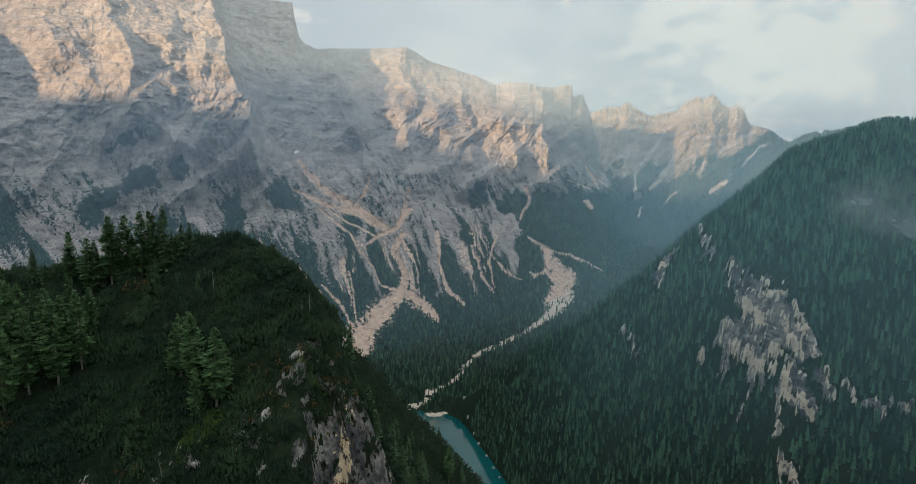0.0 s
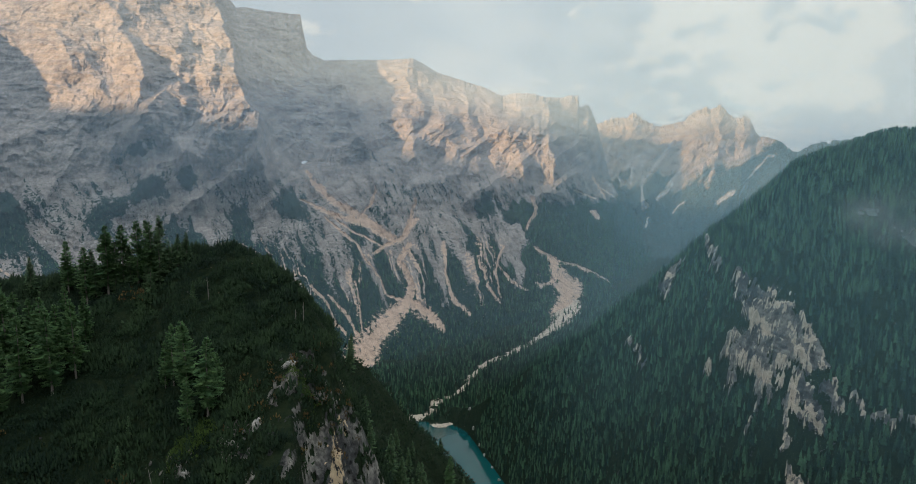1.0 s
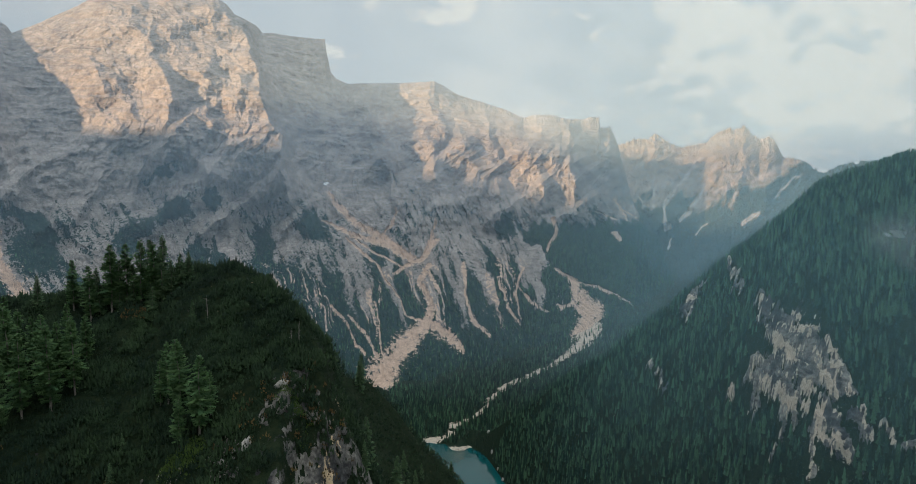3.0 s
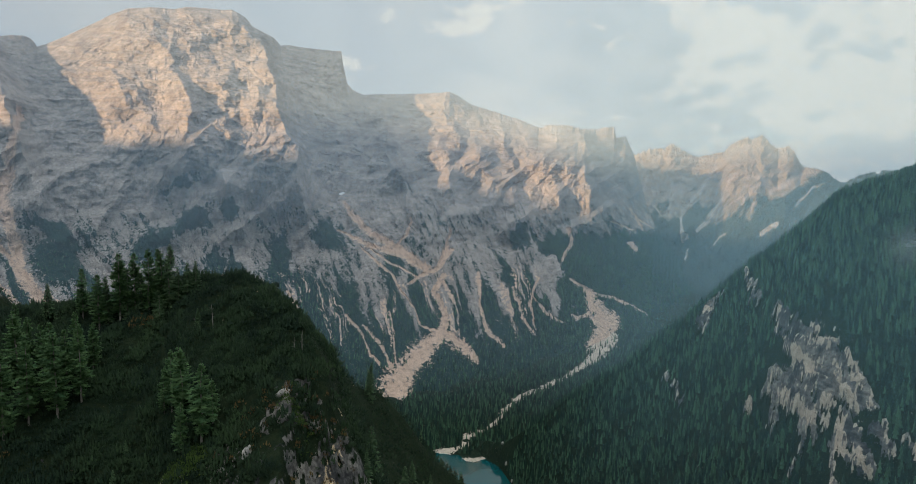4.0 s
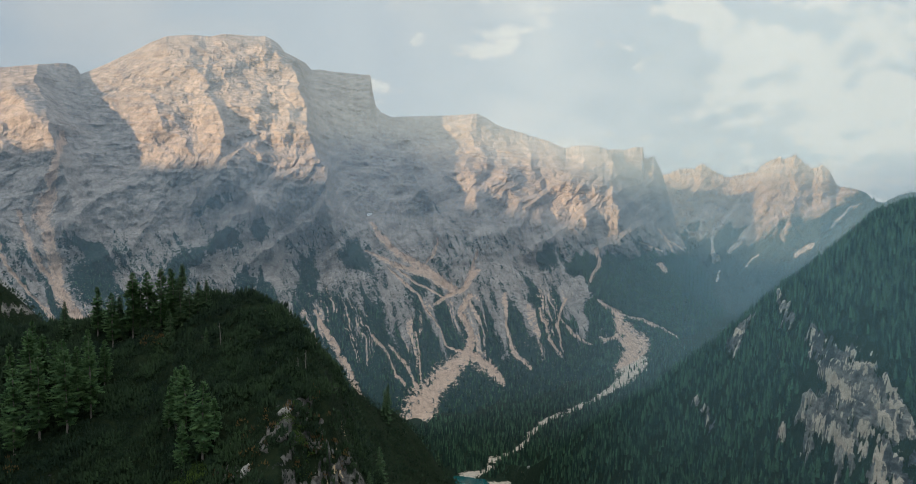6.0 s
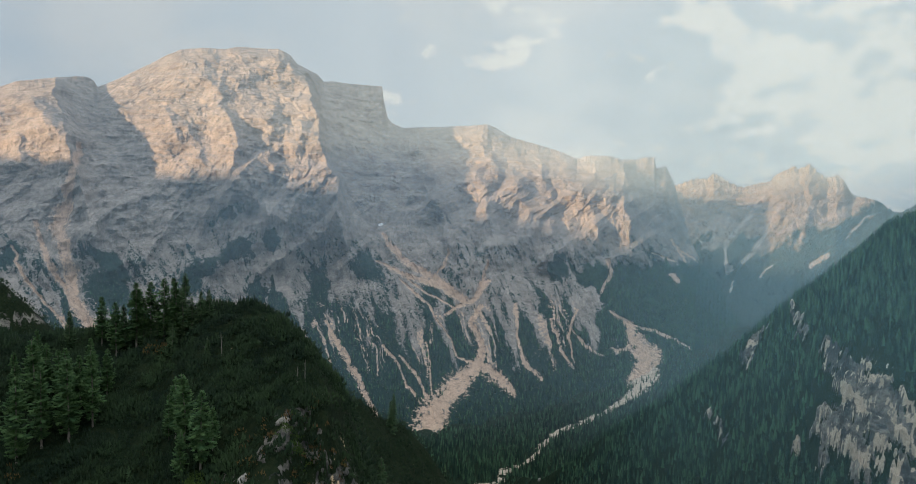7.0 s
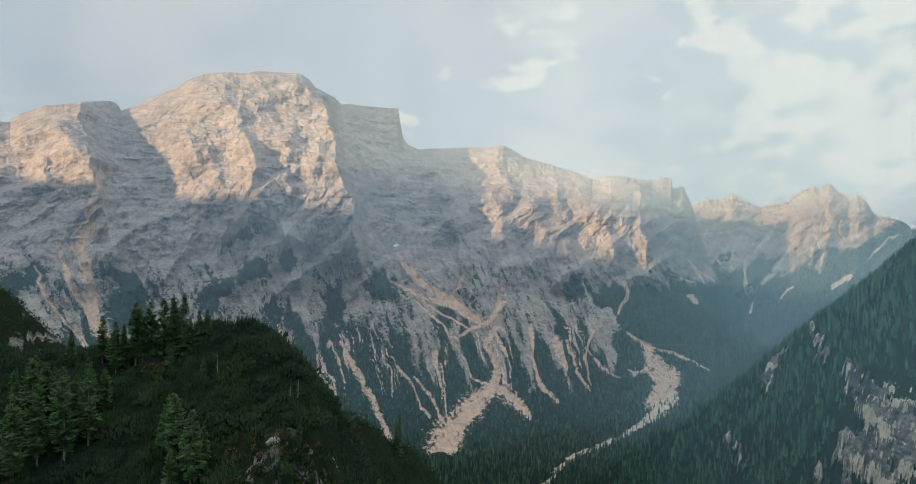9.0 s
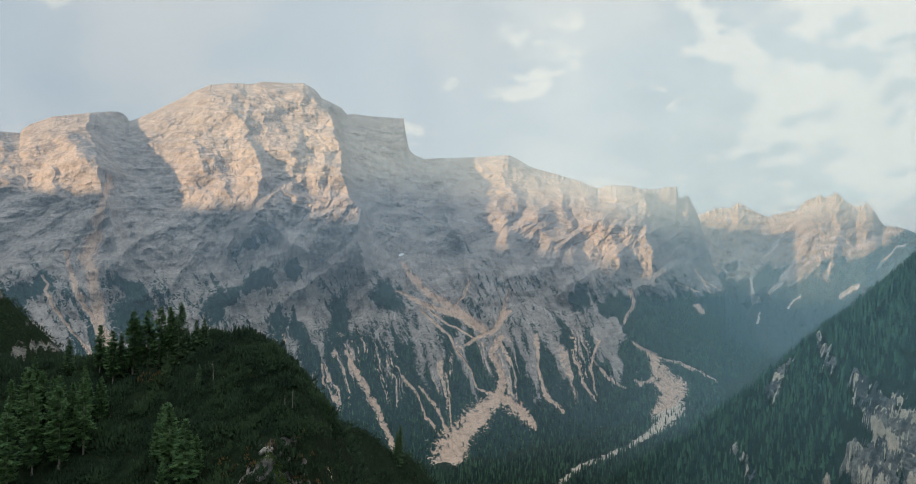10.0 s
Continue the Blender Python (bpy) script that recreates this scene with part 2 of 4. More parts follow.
def land(name, rock_a, rock_b, scree, plants_a, plants_b, size, strata, speckle=0.6, depth=0.8):
    """Bare rock, loose scree and low green cover, by the point values scree and green of the sheet."""
    made, tree = material(name)
    at = tree.nodes.new("ShaderNodeTexCoord").outputs["Object"]
    broad = grain(tree, at, size * 14, 5.0)
    fine = grain(tree, at, size, 8.0, 0.68)
    layers = grain(tree, at, size * 3, 6.0, 0.62, (0.3, 0.3, strata), 0.9, (0.10, -0.16, 0))
    streak = grain(tree, at, size * 2.2, 6.0, 0.62, (1, 1, 0.18))
    tone = calc(tree, "ADD", calc(tree, "MULTIPLY", broad, 0.45), calc(tree, "ADD", calc(tree, "MULTIPLY", layers, 0.3), calc(tree, "MULTIPLY", streak, 0.25)))
    rock = blend(tree, ramp(tree, tone, [(0.43, (0, 0, 0)), (0.56, (1, 1, 1))]), rock_a, rock_b)
    rock = blend(tree, 0.3 * speckle, rock, ramp(tree, layers, [(0.36, (0.5, 0.5, 0.52)), (0.52, (1, 1, 1))]), "MULTIPLY")
    rock = blend(tree, 0.6 * speckle, rock, ramp(tree, streak, [(0.38, (0.4, 0.41, 0.44)), (0.52, (1, 1, 1))]), "MULTIPLY")
    rock = blend(tree, 0.5 * speckle, rock, ramp(tree, fine, [(0.42, (0.34, 0.34, 0.35)), (0.53, (1, 1, 1))]), "MULTIPLY")
    large, small = blocks(tree, at, size * 2.6, (0.8, 0.8, 1.5), (0.3, 0.25, 0)), blocks(tree, at, size * 0.9, (0.8, 0.8, 1.4), (-0.3, 0.2, 0))
    rock = blend(tree, 0.7 * speckle, rock, ramp(tree, large, [(0.0, (0.62, 0.62, 0.63)), (1.0, (1, 1, 1))]), "MULTIPLY")
    rock = blend(tree, 0.8 * speckle, rock, ramp(tree, small, [(0.0, (0.5, 0.5, 0.51)), (0.7, (1, 1, 1))]), "MULTIPLY")
    loose = blend(tree, 0.7, scree, ramp(tree, streak, [(0.36, (0.55, 0.56, 0.58)), (0.56, (1, 1, 1))]), "MULTIPLY")
    loose = blend(tree, 0.5, loose, ramp(tree, fine, [(0.38, (0.5, 0.5, 0.5)), (0.55, (1, 1, 1))]), "MULTIPLY")
    green = blend(tree, ramp(tree, grain(tree, at, size * 1.3, 6.0, 0.7), [(0.35, (0, 0, 0)), (0.65, (1, 1, 1))]), plants_a, plants_b)
    ragged = calc(tree, "ADD", calc(tree, "MULTIPLY", calc(tree, "SUBTRACT", fine, 0.5), 2.0), calc(tree, "MULTIPLY", calc(tree, "SUBTRACT", streak, 0.5), 1.6))
    g = ramp(tree, calc(tree, "ADD", value(tree, "green"), ragged), [(0.46, (0, 0, 0)), (0.56, (1, 1, 1))])
    s = ramp(tree, calc(tree, "ADD", value(tree, "scree"), calc(tree, "MULTIPLY", ragged, 0.9)), [(0.44, (0, 0, 0)), (0.58, (1, 1, 1))])
    colour = blend(tree, s, blend(tree, g, rock, green), loose)
    colour = blend(tree, ramp(tree, calc(tree, "ADD", value(tree, "snow"), calc(tree, "MULTIPLY", ragged, 0.3)), [(0.46, (0, 0, 0)), (0.56, (1, 1, 1))]), colour, (0.80, 0.80, 0.80))
    relief = calc(tree, "ADD", calc(tree, "MULTIPLY", layers, 0.6), calc(tree, "ADD", calc(tree, "MULTIPLY", streak, 1.0), calc(tree, "ADD", calc(tree, "MULTIPLY", fine, 0.7), calc(tree, "MULTIPLY", calc(tree, "ADD", large, small), 0.3))))
    finish(tree, colour, 0.95, relief, 0.65, size * depth, 0.1)
    return made


massif_rock = land("massif_rock", (0.315, 0.284, 0.260), (0.465, 0.418, 0.378), (0.60, 0.435, 0.33), (0.013, 0.036, 0.036), (0.022, 0.048, 0.040), 5.0, 1.6, 0.6, 0.35)
ridge_rock = land("ridge_rock", (0.40, 0.32, 0.25), (0.56, 0.45, 0.35), (0.55, 0.46, 0.39), (0.035, 0.055, 0.05), (0.045, 0.065, 0.05), 10.0, 1.4, 0.7)
hill_ground = land("hill_ground", (0.13, 0.135, 0.145), (0.40, 0.375, 0.34), (0.60, 0.51, 0.41), (0.009, 0.022, 0.016), (0.022, 0.036, 0.020), 2.6, 1.2, 0.8)
knoll_ground = land("knoll_ground", (0.11, 0.112, 0.11), (0.37, 0.345, 0.30), (0.66, 0.50, 0.32), (0.007, 0.017, 0.009), (0.022, 0.032, 0.014), 0.7, 0.8, 0.9)


def water():
    made, tree = material("lake_water")
    at = tree.nodes.new("ShaderNodeTexCoord").outputs["Object"]
    tint = ramp(tree, grain(tree, at, 160.0, 3.0), [(0.3, (0.003, 0.062, 0.066)), (0.7, (0.006, 0.09, 0.088))])
    finish(tree, tint, 0.06, grain(tree, at, 6.0, 3.0), 0.05, 0.3, 0.5)
    return made


def foliage(name, dark, light, size, rough=0.85):
    """Needles, from dark to light by the point value tint."""
    made, tree = material(name)
    at = tree.nodes.new("ShaderNodeTexCoord").outputs["Object"]
    colour = blend(tree, value(tree, "tint"), dark, light)
    colour = blend(tree, 0.6, colour, ramp(tree, grain(tree, at, size, 5.0, 0.7), [(0.3, (0.4, 0.4, 0.4)), (0.65, (1, 1, 1))]), "MULTIPLY")
    finish(tree, colour, rough, None, gloss=0.2)
    return made


def bark():
    made, tree = material("bark")
    at = tree.nodes.new("ShaderNodeTexCoord").outputs["Object"]
    colour = ramp(tree, grain(tree, at, 0.25, 6.0, 0.7, (1, 1, 0.2)), [(0.3, (0.10, 0.09, 0.08)), (0.7, (0.38, 0.34, 0.30))])
    finish(tree, colour, 0.95, grain(tree, at, 0.1, 5.0, 0.7, (1, 1, 0.25)), 0.6, 0.03)
    return made


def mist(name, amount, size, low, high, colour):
    """Thin sheet that imitates haze and drifting wisps: scatters the daylight, lets most of the view through."""
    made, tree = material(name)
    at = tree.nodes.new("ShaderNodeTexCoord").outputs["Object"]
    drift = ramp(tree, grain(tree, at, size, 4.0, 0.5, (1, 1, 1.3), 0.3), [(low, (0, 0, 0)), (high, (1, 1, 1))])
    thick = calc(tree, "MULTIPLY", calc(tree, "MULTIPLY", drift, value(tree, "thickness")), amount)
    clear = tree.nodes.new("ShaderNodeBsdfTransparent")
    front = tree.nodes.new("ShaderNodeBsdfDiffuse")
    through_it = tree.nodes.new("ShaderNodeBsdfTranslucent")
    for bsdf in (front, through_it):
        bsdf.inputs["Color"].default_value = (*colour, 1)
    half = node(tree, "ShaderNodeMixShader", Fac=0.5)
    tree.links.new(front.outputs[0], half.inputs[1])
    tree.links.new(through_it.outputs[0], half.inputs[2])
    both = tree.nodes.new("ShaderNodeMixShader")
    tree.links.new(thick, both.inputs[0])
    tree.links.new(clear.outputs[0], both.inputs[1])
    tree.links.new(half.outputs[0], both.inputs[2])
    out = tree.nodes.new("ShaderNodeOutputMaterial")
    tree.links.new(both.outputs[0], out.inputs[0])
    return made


lake_water = water()
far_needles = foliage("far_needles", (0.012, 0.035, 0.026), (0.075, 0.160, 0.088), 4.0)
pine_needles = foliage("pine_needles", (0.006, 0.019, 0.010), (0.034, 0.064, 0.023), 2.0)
larch_needles = foliage("larch_needles", (0.050, 0.116, 0.048), (0.120, 0.215, 0.078), 1.5)
spruce_needles = foliage("spruce_needles", (0.046, 0.100, 0.050), (0.120, 0.190, 0.085), 1.5)
rusty_leaves = foliage("rusty_leaves", (0.07, 0.038, 0.016), (0.14, 0.10, 0.03), 0.6)
turf_blades = foliage("turf_blades", (0.03, 0.06, 0.012), (0.06, 0.10, 0.018), 0.6)
tree_bark = bark()

# ---- the great rock face ----
CREST = [(-60, .15), (-47.53, .1774), (-46.02, .1777), (-45.8, .1846), (-45.36, .1921), (-43.85, .2055), (-41.87, .2126), (-40.02, .222), (-39.38, .2234),
         (-38.86, .2193), (-38.59, .2103), (-37.11, .2247), (-35.4, .2441), (-33.55, .265), (-32.37, .2765), (-30.66, .2817), (-28.66, .2824), (-27.9, .2874),
         (-25.57, .289), (-24.26, .2899), (-23.19, .2796), (-22.49, .2658), (-21.57, .259), (-20.75, .2568), (-20.2, .2455), (-19.39, .2481), (-18.01, .2461),
         (-14.84, .2437), (-14.67, .222), (-14.33, .1926), (-13.83, .1829), (-12.82, .1752), (-9.62, .1784), (-5.7, .1798), (-4.81, .1816), (-4.03, .1755),
         (-2.65, .1603), (-0.19, .1467), (1.97, .1341), (3.56, .1208)]
CREST_EAST = [(4.62, .125), (6.18, .1241), (7.72, .1175), (9.23, .1174), (9.73, .1216), (10.47, .1211), (10.61, .1026), (11.44, .1066), (12.14, .0788), (12.6, .05), (13.4, -.003), (14.7, -.055), (17.3, -.1), (18.2, -.118), (22, -.12), (27, -.12)]
MASSIF_PLAN = [(-60, 1500, 2600), (-45, 1350, 2700), (-30, 1250, 2800), (-12, 1130, 2780), (-5, 1150, 2750), (3, 1300, 2750), (10, 1550, 2800), (14, 1750, 2850), (27, 2200, 3000)]
PROFILE = [(0, 0), (0.06, 0.018), (0.14, 0.07), (0.25, 0.165), (0.4, 0.32), (0.6, 0.535), (0.8, 0.765), (0.92, 0.915), (1.0, 1.0)]


def massif(b, s):
    """The great face at a bearing and a step s from foot (0) to crest (1): place and height."""
    foot, top = table(MASSIF_PLAN, b, 1), table(MASSIF_PLAN, b, 2)
    rows = CREST + CREST_EAST
    skyline = table(rows, b, 1)
    broad = sum(table(rows, b + d, 1) for d in np.linspace(-3.5, 3.5, 9)) / 9
    skyline = broad + (skyline - broad) * smooth(0.78, 0.98, s)
    crest = EYE + skyline * top + smooth(0.9, 1, s) * (7 + 9 * smooth(-3, 4, b)) * (ridged(b * 2.2, s * 9, 3, 33, 0.6) - 0.72)
    base = 1.0 + 0.07 * (foot - 940) - 6
    inner = np.clip(s, 0, 1)
    rise = table(PROFILE, inner, 1)
    over = np.maximum(s - 1, 0)
    z = base + (crest - base) * rise - over * 2200 + np.minimum(s, 0) * 120
    r = foot + (top - foot) * s
    return r, z, np.sin(inner * math.pi)


# how far the buttresses stand forward of the face, by bearing
BUTTRESS = [(-54, 60), (-48, 0), (-45.5, 30), (-41, 210), (-39.6, 60), (-38, 0), (-34, 90), (-30, 180), (-28.9, 215), (-28, 200), (-24, 260),
            (-20.6, 330), (-19.4, 110), (-17, 20), (-13, 10), (-11.3, 110), (-10.5, 40), (-8.5, 0), (-5, 110), (-4, 80), (0, 170), (1, 150), (4.5, 230), (7.5, 270), (9.2, 130), (10.5, 90), (13, 0), (27, 0)]
# gullies of loose stone and patches of dwarf pine, laid out to fit the camera's view: bearing, height over the lake,
# size in metres
WEST_GULLIES = [
    [(-15.16, 322, 3.9), (-12.31, 281, 10.4), (-9.1, 251, 15.6), (-6.82, 212, 9.1)],
    [(-39.79, 681, 6.5), (-40.72, 491, 11.7), (-41.28, 420, 18.2), (-40.58, 325, 11.7), (-40.21, 242, 11.7), (-38.96, 172, 15.6)],
    [(-42.89, 437, 3.9), (-42.01, 340, 7.8), (-40.5, 242, 5.2)],
    [(-44.38, 372, 2.6), (-43.13, 271, 3.9), (-41.06, 193, 3.9)],
    [(-20.02, 179, 3.9), (-18.06, 113, 7.8), (-16.35, 59, 7.8), (-15.2, 27, 7.8)],
    [(-14.53, 132, 3.9), (-12.25, 68, 3.9), (-10.84, 47, 3.9)],
    [(-14.7, 404, 5.2), (-13.02, 331, 11.7), (-9.64, 268, 15.6), (-6.84, 219, 10.4)],
]
MIDDLE_GULLIES = [
    [(-12.32, 271, 2.6), (-10.21, 231, 3.9), (-8.04, 200, 2.6)],
    [(-13.11, 278, 2.6), (-11.55, 238, 3.9), (-10.23, 207, 2.6), (-8.91, 156, 2.6), (-7.29, 102, 2.6), (-5.33, 94, 3.9)],
    [(-13.06, 111, 3.2), (-11.47, 86, 4.5), (-10.15, 53, 3.9)],
    [(-10.31, 135, 2.6), (-10.2, 94, 3.2), (-9.75, 58, 2.6)],
    [(-8.48, 359, 2.6), (-8.78, 308, 5.2), (-9.9, 274, 3.9)],
    [(-8.48, 186, 6.5), (-5.73, 225, 9.1), (-4.65, 268, 5.2)],
]
FAN_GULLIES = [
    [(-5.27, 205, 9.1), (-6.13, 167, 7.8), (-5.03, 121, 10.4), (-5.33, 94, 15.6), (-7.05, 67, 26), (-9.05, 43, 31.2), (-10.2, 23, 39)],
    [(-5.33, 94, 13), (-3.65, 68, 18.2), (-1.95, 45, 6.5)],
    [(-2.02, 206, 6.5), (-1.81, 147, 3.9), (-1.25, 96, 5.2), (0.63, 61, 3.9)],
    [(1.35, 166, 3.9), (2.32, 104, 4.5), (3.47, 71, 3.2)],
    [(-4.66, 324, 3.9), (-5.25, 247, 6.5), (-6.26, 212, 10.4)],
]
EAST_GULLIES = [
    [(6.77, 179, 3.9), (8.45, 142, 10.4), (9.04, 102, 20), (10.17, 70, 32), (9.6, 40, 36), (11.32, 36, 12)],
    [(8.45, 142, 3.9), (10.94, 114, 5.2), (13.68, 67, 2)],
    [(9.04, 96, 6.5), (7.38, 94, 7.8), (6.82, 100, 3.9)],
    [(3.16, 149, 2.6), (4.58, 111, 3.9), (6.11, 86, 2.6)],
    [(3.7, 188, 3.9), (2.88, 137, 3.9), (3.63, 78, 2.6)],
    [(6.71, 296, 5.2), (6.62, 258, 6.5), (5.92, 222, 3.9)],
    [(12.49, 342, 3), (14.95, 274, 3)],
    [(11.94, 381, 4), (13.14, 295, 3)],
    [(10.39, 336, 4), (12.26, 301, 3)],
    [(12.03, 259, 7), (12.67, 230, 5)],
    [(6.48, 320, 5), (6.78, 266, 7), (6.04, 224, 3)],
]
SCREE = WEST_GULLIES + MIDDLE_GULLIES + FAN_GULLIES + EAST_GULLIES
THICKETS = [
    (-45.46, 327, 72, 24, 0.5), (-38.5, 339, 60, 24, -0.4), (-38, 266, 82, 54, 0), (-27.98, 356, 75, 21, 0.5), (-30.67, 307, 68, 21, 0.35), (-24.92, 378, 27, 33, 0), (-28.55, 457, 60, 15, 0.3), (-16.3, 310, 57, 36, -0.2), (-20.61, 248, 33, 69, 0), (-17.83, 156, 60, 75, 0), (-31.6, 271, 30, 27, 0), (-25.85, 234, 30, 60, 0), (1.84, 294, 52, 27, 0), (-10.18, 232, 42, 33, 0), (5.9, 262, 30, 33, 0.5), (6.51, 154, 45, 39, 0), (2, 301, 33, 30, 0),
]
CRAGS = [
    [(247, 548, 2), (245, 520, 5.5), (243, 489, 13), (242, 461, 18.6), (245, 439, 16.1), (250, 424, 12.4), (258, 419, 5)],
    [(225, 503, 6.2), (228, 472, 12.4), (231, 445, 5.6)],
    [(229, 449, 4.3), (224, 441, 4.3), (217, 433, 2.5), (211, 432, 1.9)],
    [(235, 417, 5.6), (229, 407, 3.1), (223, 403, 1.9)],
    [(241, 413, 9.9), (241, 401, 7.4)],
    [(263, 395, 1.6), (267, 377, 2.4), (275, 366, 1.6), (289, 361, 1.8)],
    [(277, 681, 3.1), (260, 621, 4.3), (252, 588, 3.7)],
    [(230, 672, 6), (236, 690, 9), (246, 697, 8), (256, 694, 4)],
    [(215, 520, 2.5), (214, 509, 2.5)],
    [(224, 390, 5), (225, 377, 5.6)],
    [(221, 485, 3.7), (216, 467, 3.1)],
    [(230, 441, 3.7), (231, 427, 5)],
    [(254, 407, 3.7), (257, 395, 4.3)],
    [(189, 684, 1.9), (194, 628, 2.5)],
]

# rock towers and the spurs that run down from them, set to fit the camera's view: bearing, height of the tip, metres by
# which they stand out
SPIRES = [(-5.14, 529, 70), (-2.67, 672, 50), (0.88, 479, 50), (4.71, 517, 60), (7.98, 508, 50), (-10.44, 688, 60), (-7.89, 453, 50), (-2.19, 213, 45), (-4.67, 307, 50), (2.56, 300, 50), (6.77, 182, 40), (-12.38, 216, 50), (-10.27, 169, 40), (-16.4, 361, 50), (-19.16, 563, 45), (-20.33, 843, 60), (-25.72, 533, 50), (-28.48, 709, 50), (-28.74, 824, 60), (-33.62, 846, 50), (-43.16, 872, 50), (-22.02, 1011, 60), (-37.18, 640, 45), (-23.88, 369, 40), (-28.89, 235, 40)]


def saw(p):
    """Beds of rock: rises slowly over each unit and drops back sharply."""
    f = p - np.floor(p)
    return np.where(f < 0.8, f / 0.8, (1 - f) / 0.2)


def relief(b, s, r, z, env):
    """Buttresses, fins, gullies and beds: metres by which the face stands forward."""
    u = b * 35.0
    high = smooth(330, 620, z)
    slant = u + 0.5 * z * (1 - high) + 0.12 * z * high
    warp = 45 * fbm(u / 240, z / 240, 3, 41)
    crook = 12 * fbm(u / 40, z / 40, 3, 42)
    bs = b + (1.2 * fbm(u / 190, z / 210, 4, 43) + 0.005 * (z - 760)) * (1 - 0.5 * smooth(0.85, 1, s))
    main = table(BUTTRESS, bs, 1) * smooth(250, 600, z) * (1 + 0.25 * fbm(u / 240, z / 200, 3, 44))
    ribs = 110 * (ridged((slant + warp) / 340, z / 1400, 2, 51) - 0.66) * (0.4 + 0.6 * (1 - high))
    fins = 46 * (ridged((slant + 0.8 * warp + crook) / 115, z / 380, 2, 61) - 0.7) + 19 * (ridged((slant + warp + crook) / 42, z / 130, 3, 63, 0.55) - 0.7) + 5 * (ridged(u / 13, z / 28, 2, 65) - 0.7)
    fins = fins * (1 + 0.5 * smooth(250, 330, z) * smooth(640, 520, z))
    dip = z + 0.1 * u + 16 * fbm(u / 170, z / 170, 3, 71) + 22 * smooth(-39, -44, b) * (b + 39) * -0.5
    broken = 0.3 + 0.7 * smooth(-0.3, 0.4, fbm(u / 75, z / 45, 3, 73))
    beds = broken * (15 * saw(dip / 41) + 6 * saw(dip / 17.3 + 0.05 * crook)) + 2.5 * saw(dip / 7.1 + 0.2 * crook)
    ramp_line = z - 0.75 * u + 30 * fbm(u / 120, z / 120, 3, 77)
    ramps = 42 * saw(ramp_line / 165) * smooth(250, 330, z) * smooth(760, 600, z)
    chunks = 30 * (1 - 0.6 * high) * pyramids((u - 0.7 * z + crook) / 85, (z + 0.5 * u + crook) / 120, 88) + 15 * pyramids((u - 0.4 * z + crook) / 60, (z + 0.2 * u + crook) / 54, 87) + 7 * pyramids((u + 0.3 * z) / 21, z / 18, 89)
    spur = 0.0 * u
    jag = 6 * fbm(u / 25, z / 25, 3, 86)
    for p, q, out in SPIRES:
        d = q - z + jag
        half = 9 + 0.5 * np.maximum(d, 0)
        lean = 0.25 * d
        spur = np.maximum(spur, np.clip(1 - np.abs(u - p * 35 - lean) / half, 0, 1) * np.clip(0.75 * d, 0, out) * smooth(260, 140, d))
    return env ** 0.35 * (main + spur + ribs + fins + beds * (0.2 + 0.8 * high) + ramps + chunks)


def facets(v, z, width, low, high, seed):
    """Wooded wedges between gullies, pointed at the top: above 0.5 inside. Also the nearness to the gullies."""
    cell = np.floor(v / width)
    best, edge = np.full(np.shape(v), -2.0), np.full(np.shape(v), 9.0)
    for step in (-1, 0, 1):
        c = cell + step
        middle = (c + 0.5 + 0.4 * (lattice(c, 0 * c, seed) - 0.5)) * width
        tip = low + (high - low) * lattice(c, 0 * c, seed + 1)
        half = np.minimum((tip - z) * (0.22 + 0.2 * lattice(c, 0 * c, seed + 2)), width * (0.45 + 0.1 * lattice(c, 0 * c, seed + 3)))
        best = np.maximum(best, 0.5 + (half - np.abs(v - middle)) / 22)
        edge = np.minimum(edge, np.abs(np.abs(v - middle) - 0.5 * width))
    return best, edge


def along(lines, p, q):
    """How deep a place (p, q) lies in any of the lines of (p, q, half width): 1 on the line, 0.5 at its edge, less outside."""
    best = np.full(np.shape(p), -1.0)
    for line in lines:
        for (ap, aq, aw), (cp, cq, cw) in zip(line, line[1:]):
            f = np.clip(((p - ap) * (cp - ap) + (q - aq) * (cq - aq)) / ((cp - ap) ** 2 + (cq - aq) ** 2 + 1e-9), 0, 1)
            d = np.hypot(p - ap - f * (cp - ap), q - aq - f * (cq - aq))
            w = aw + f * (cw - aw)
            best = np.maximum(best, 1 - 0.5 * d / w)
    return best


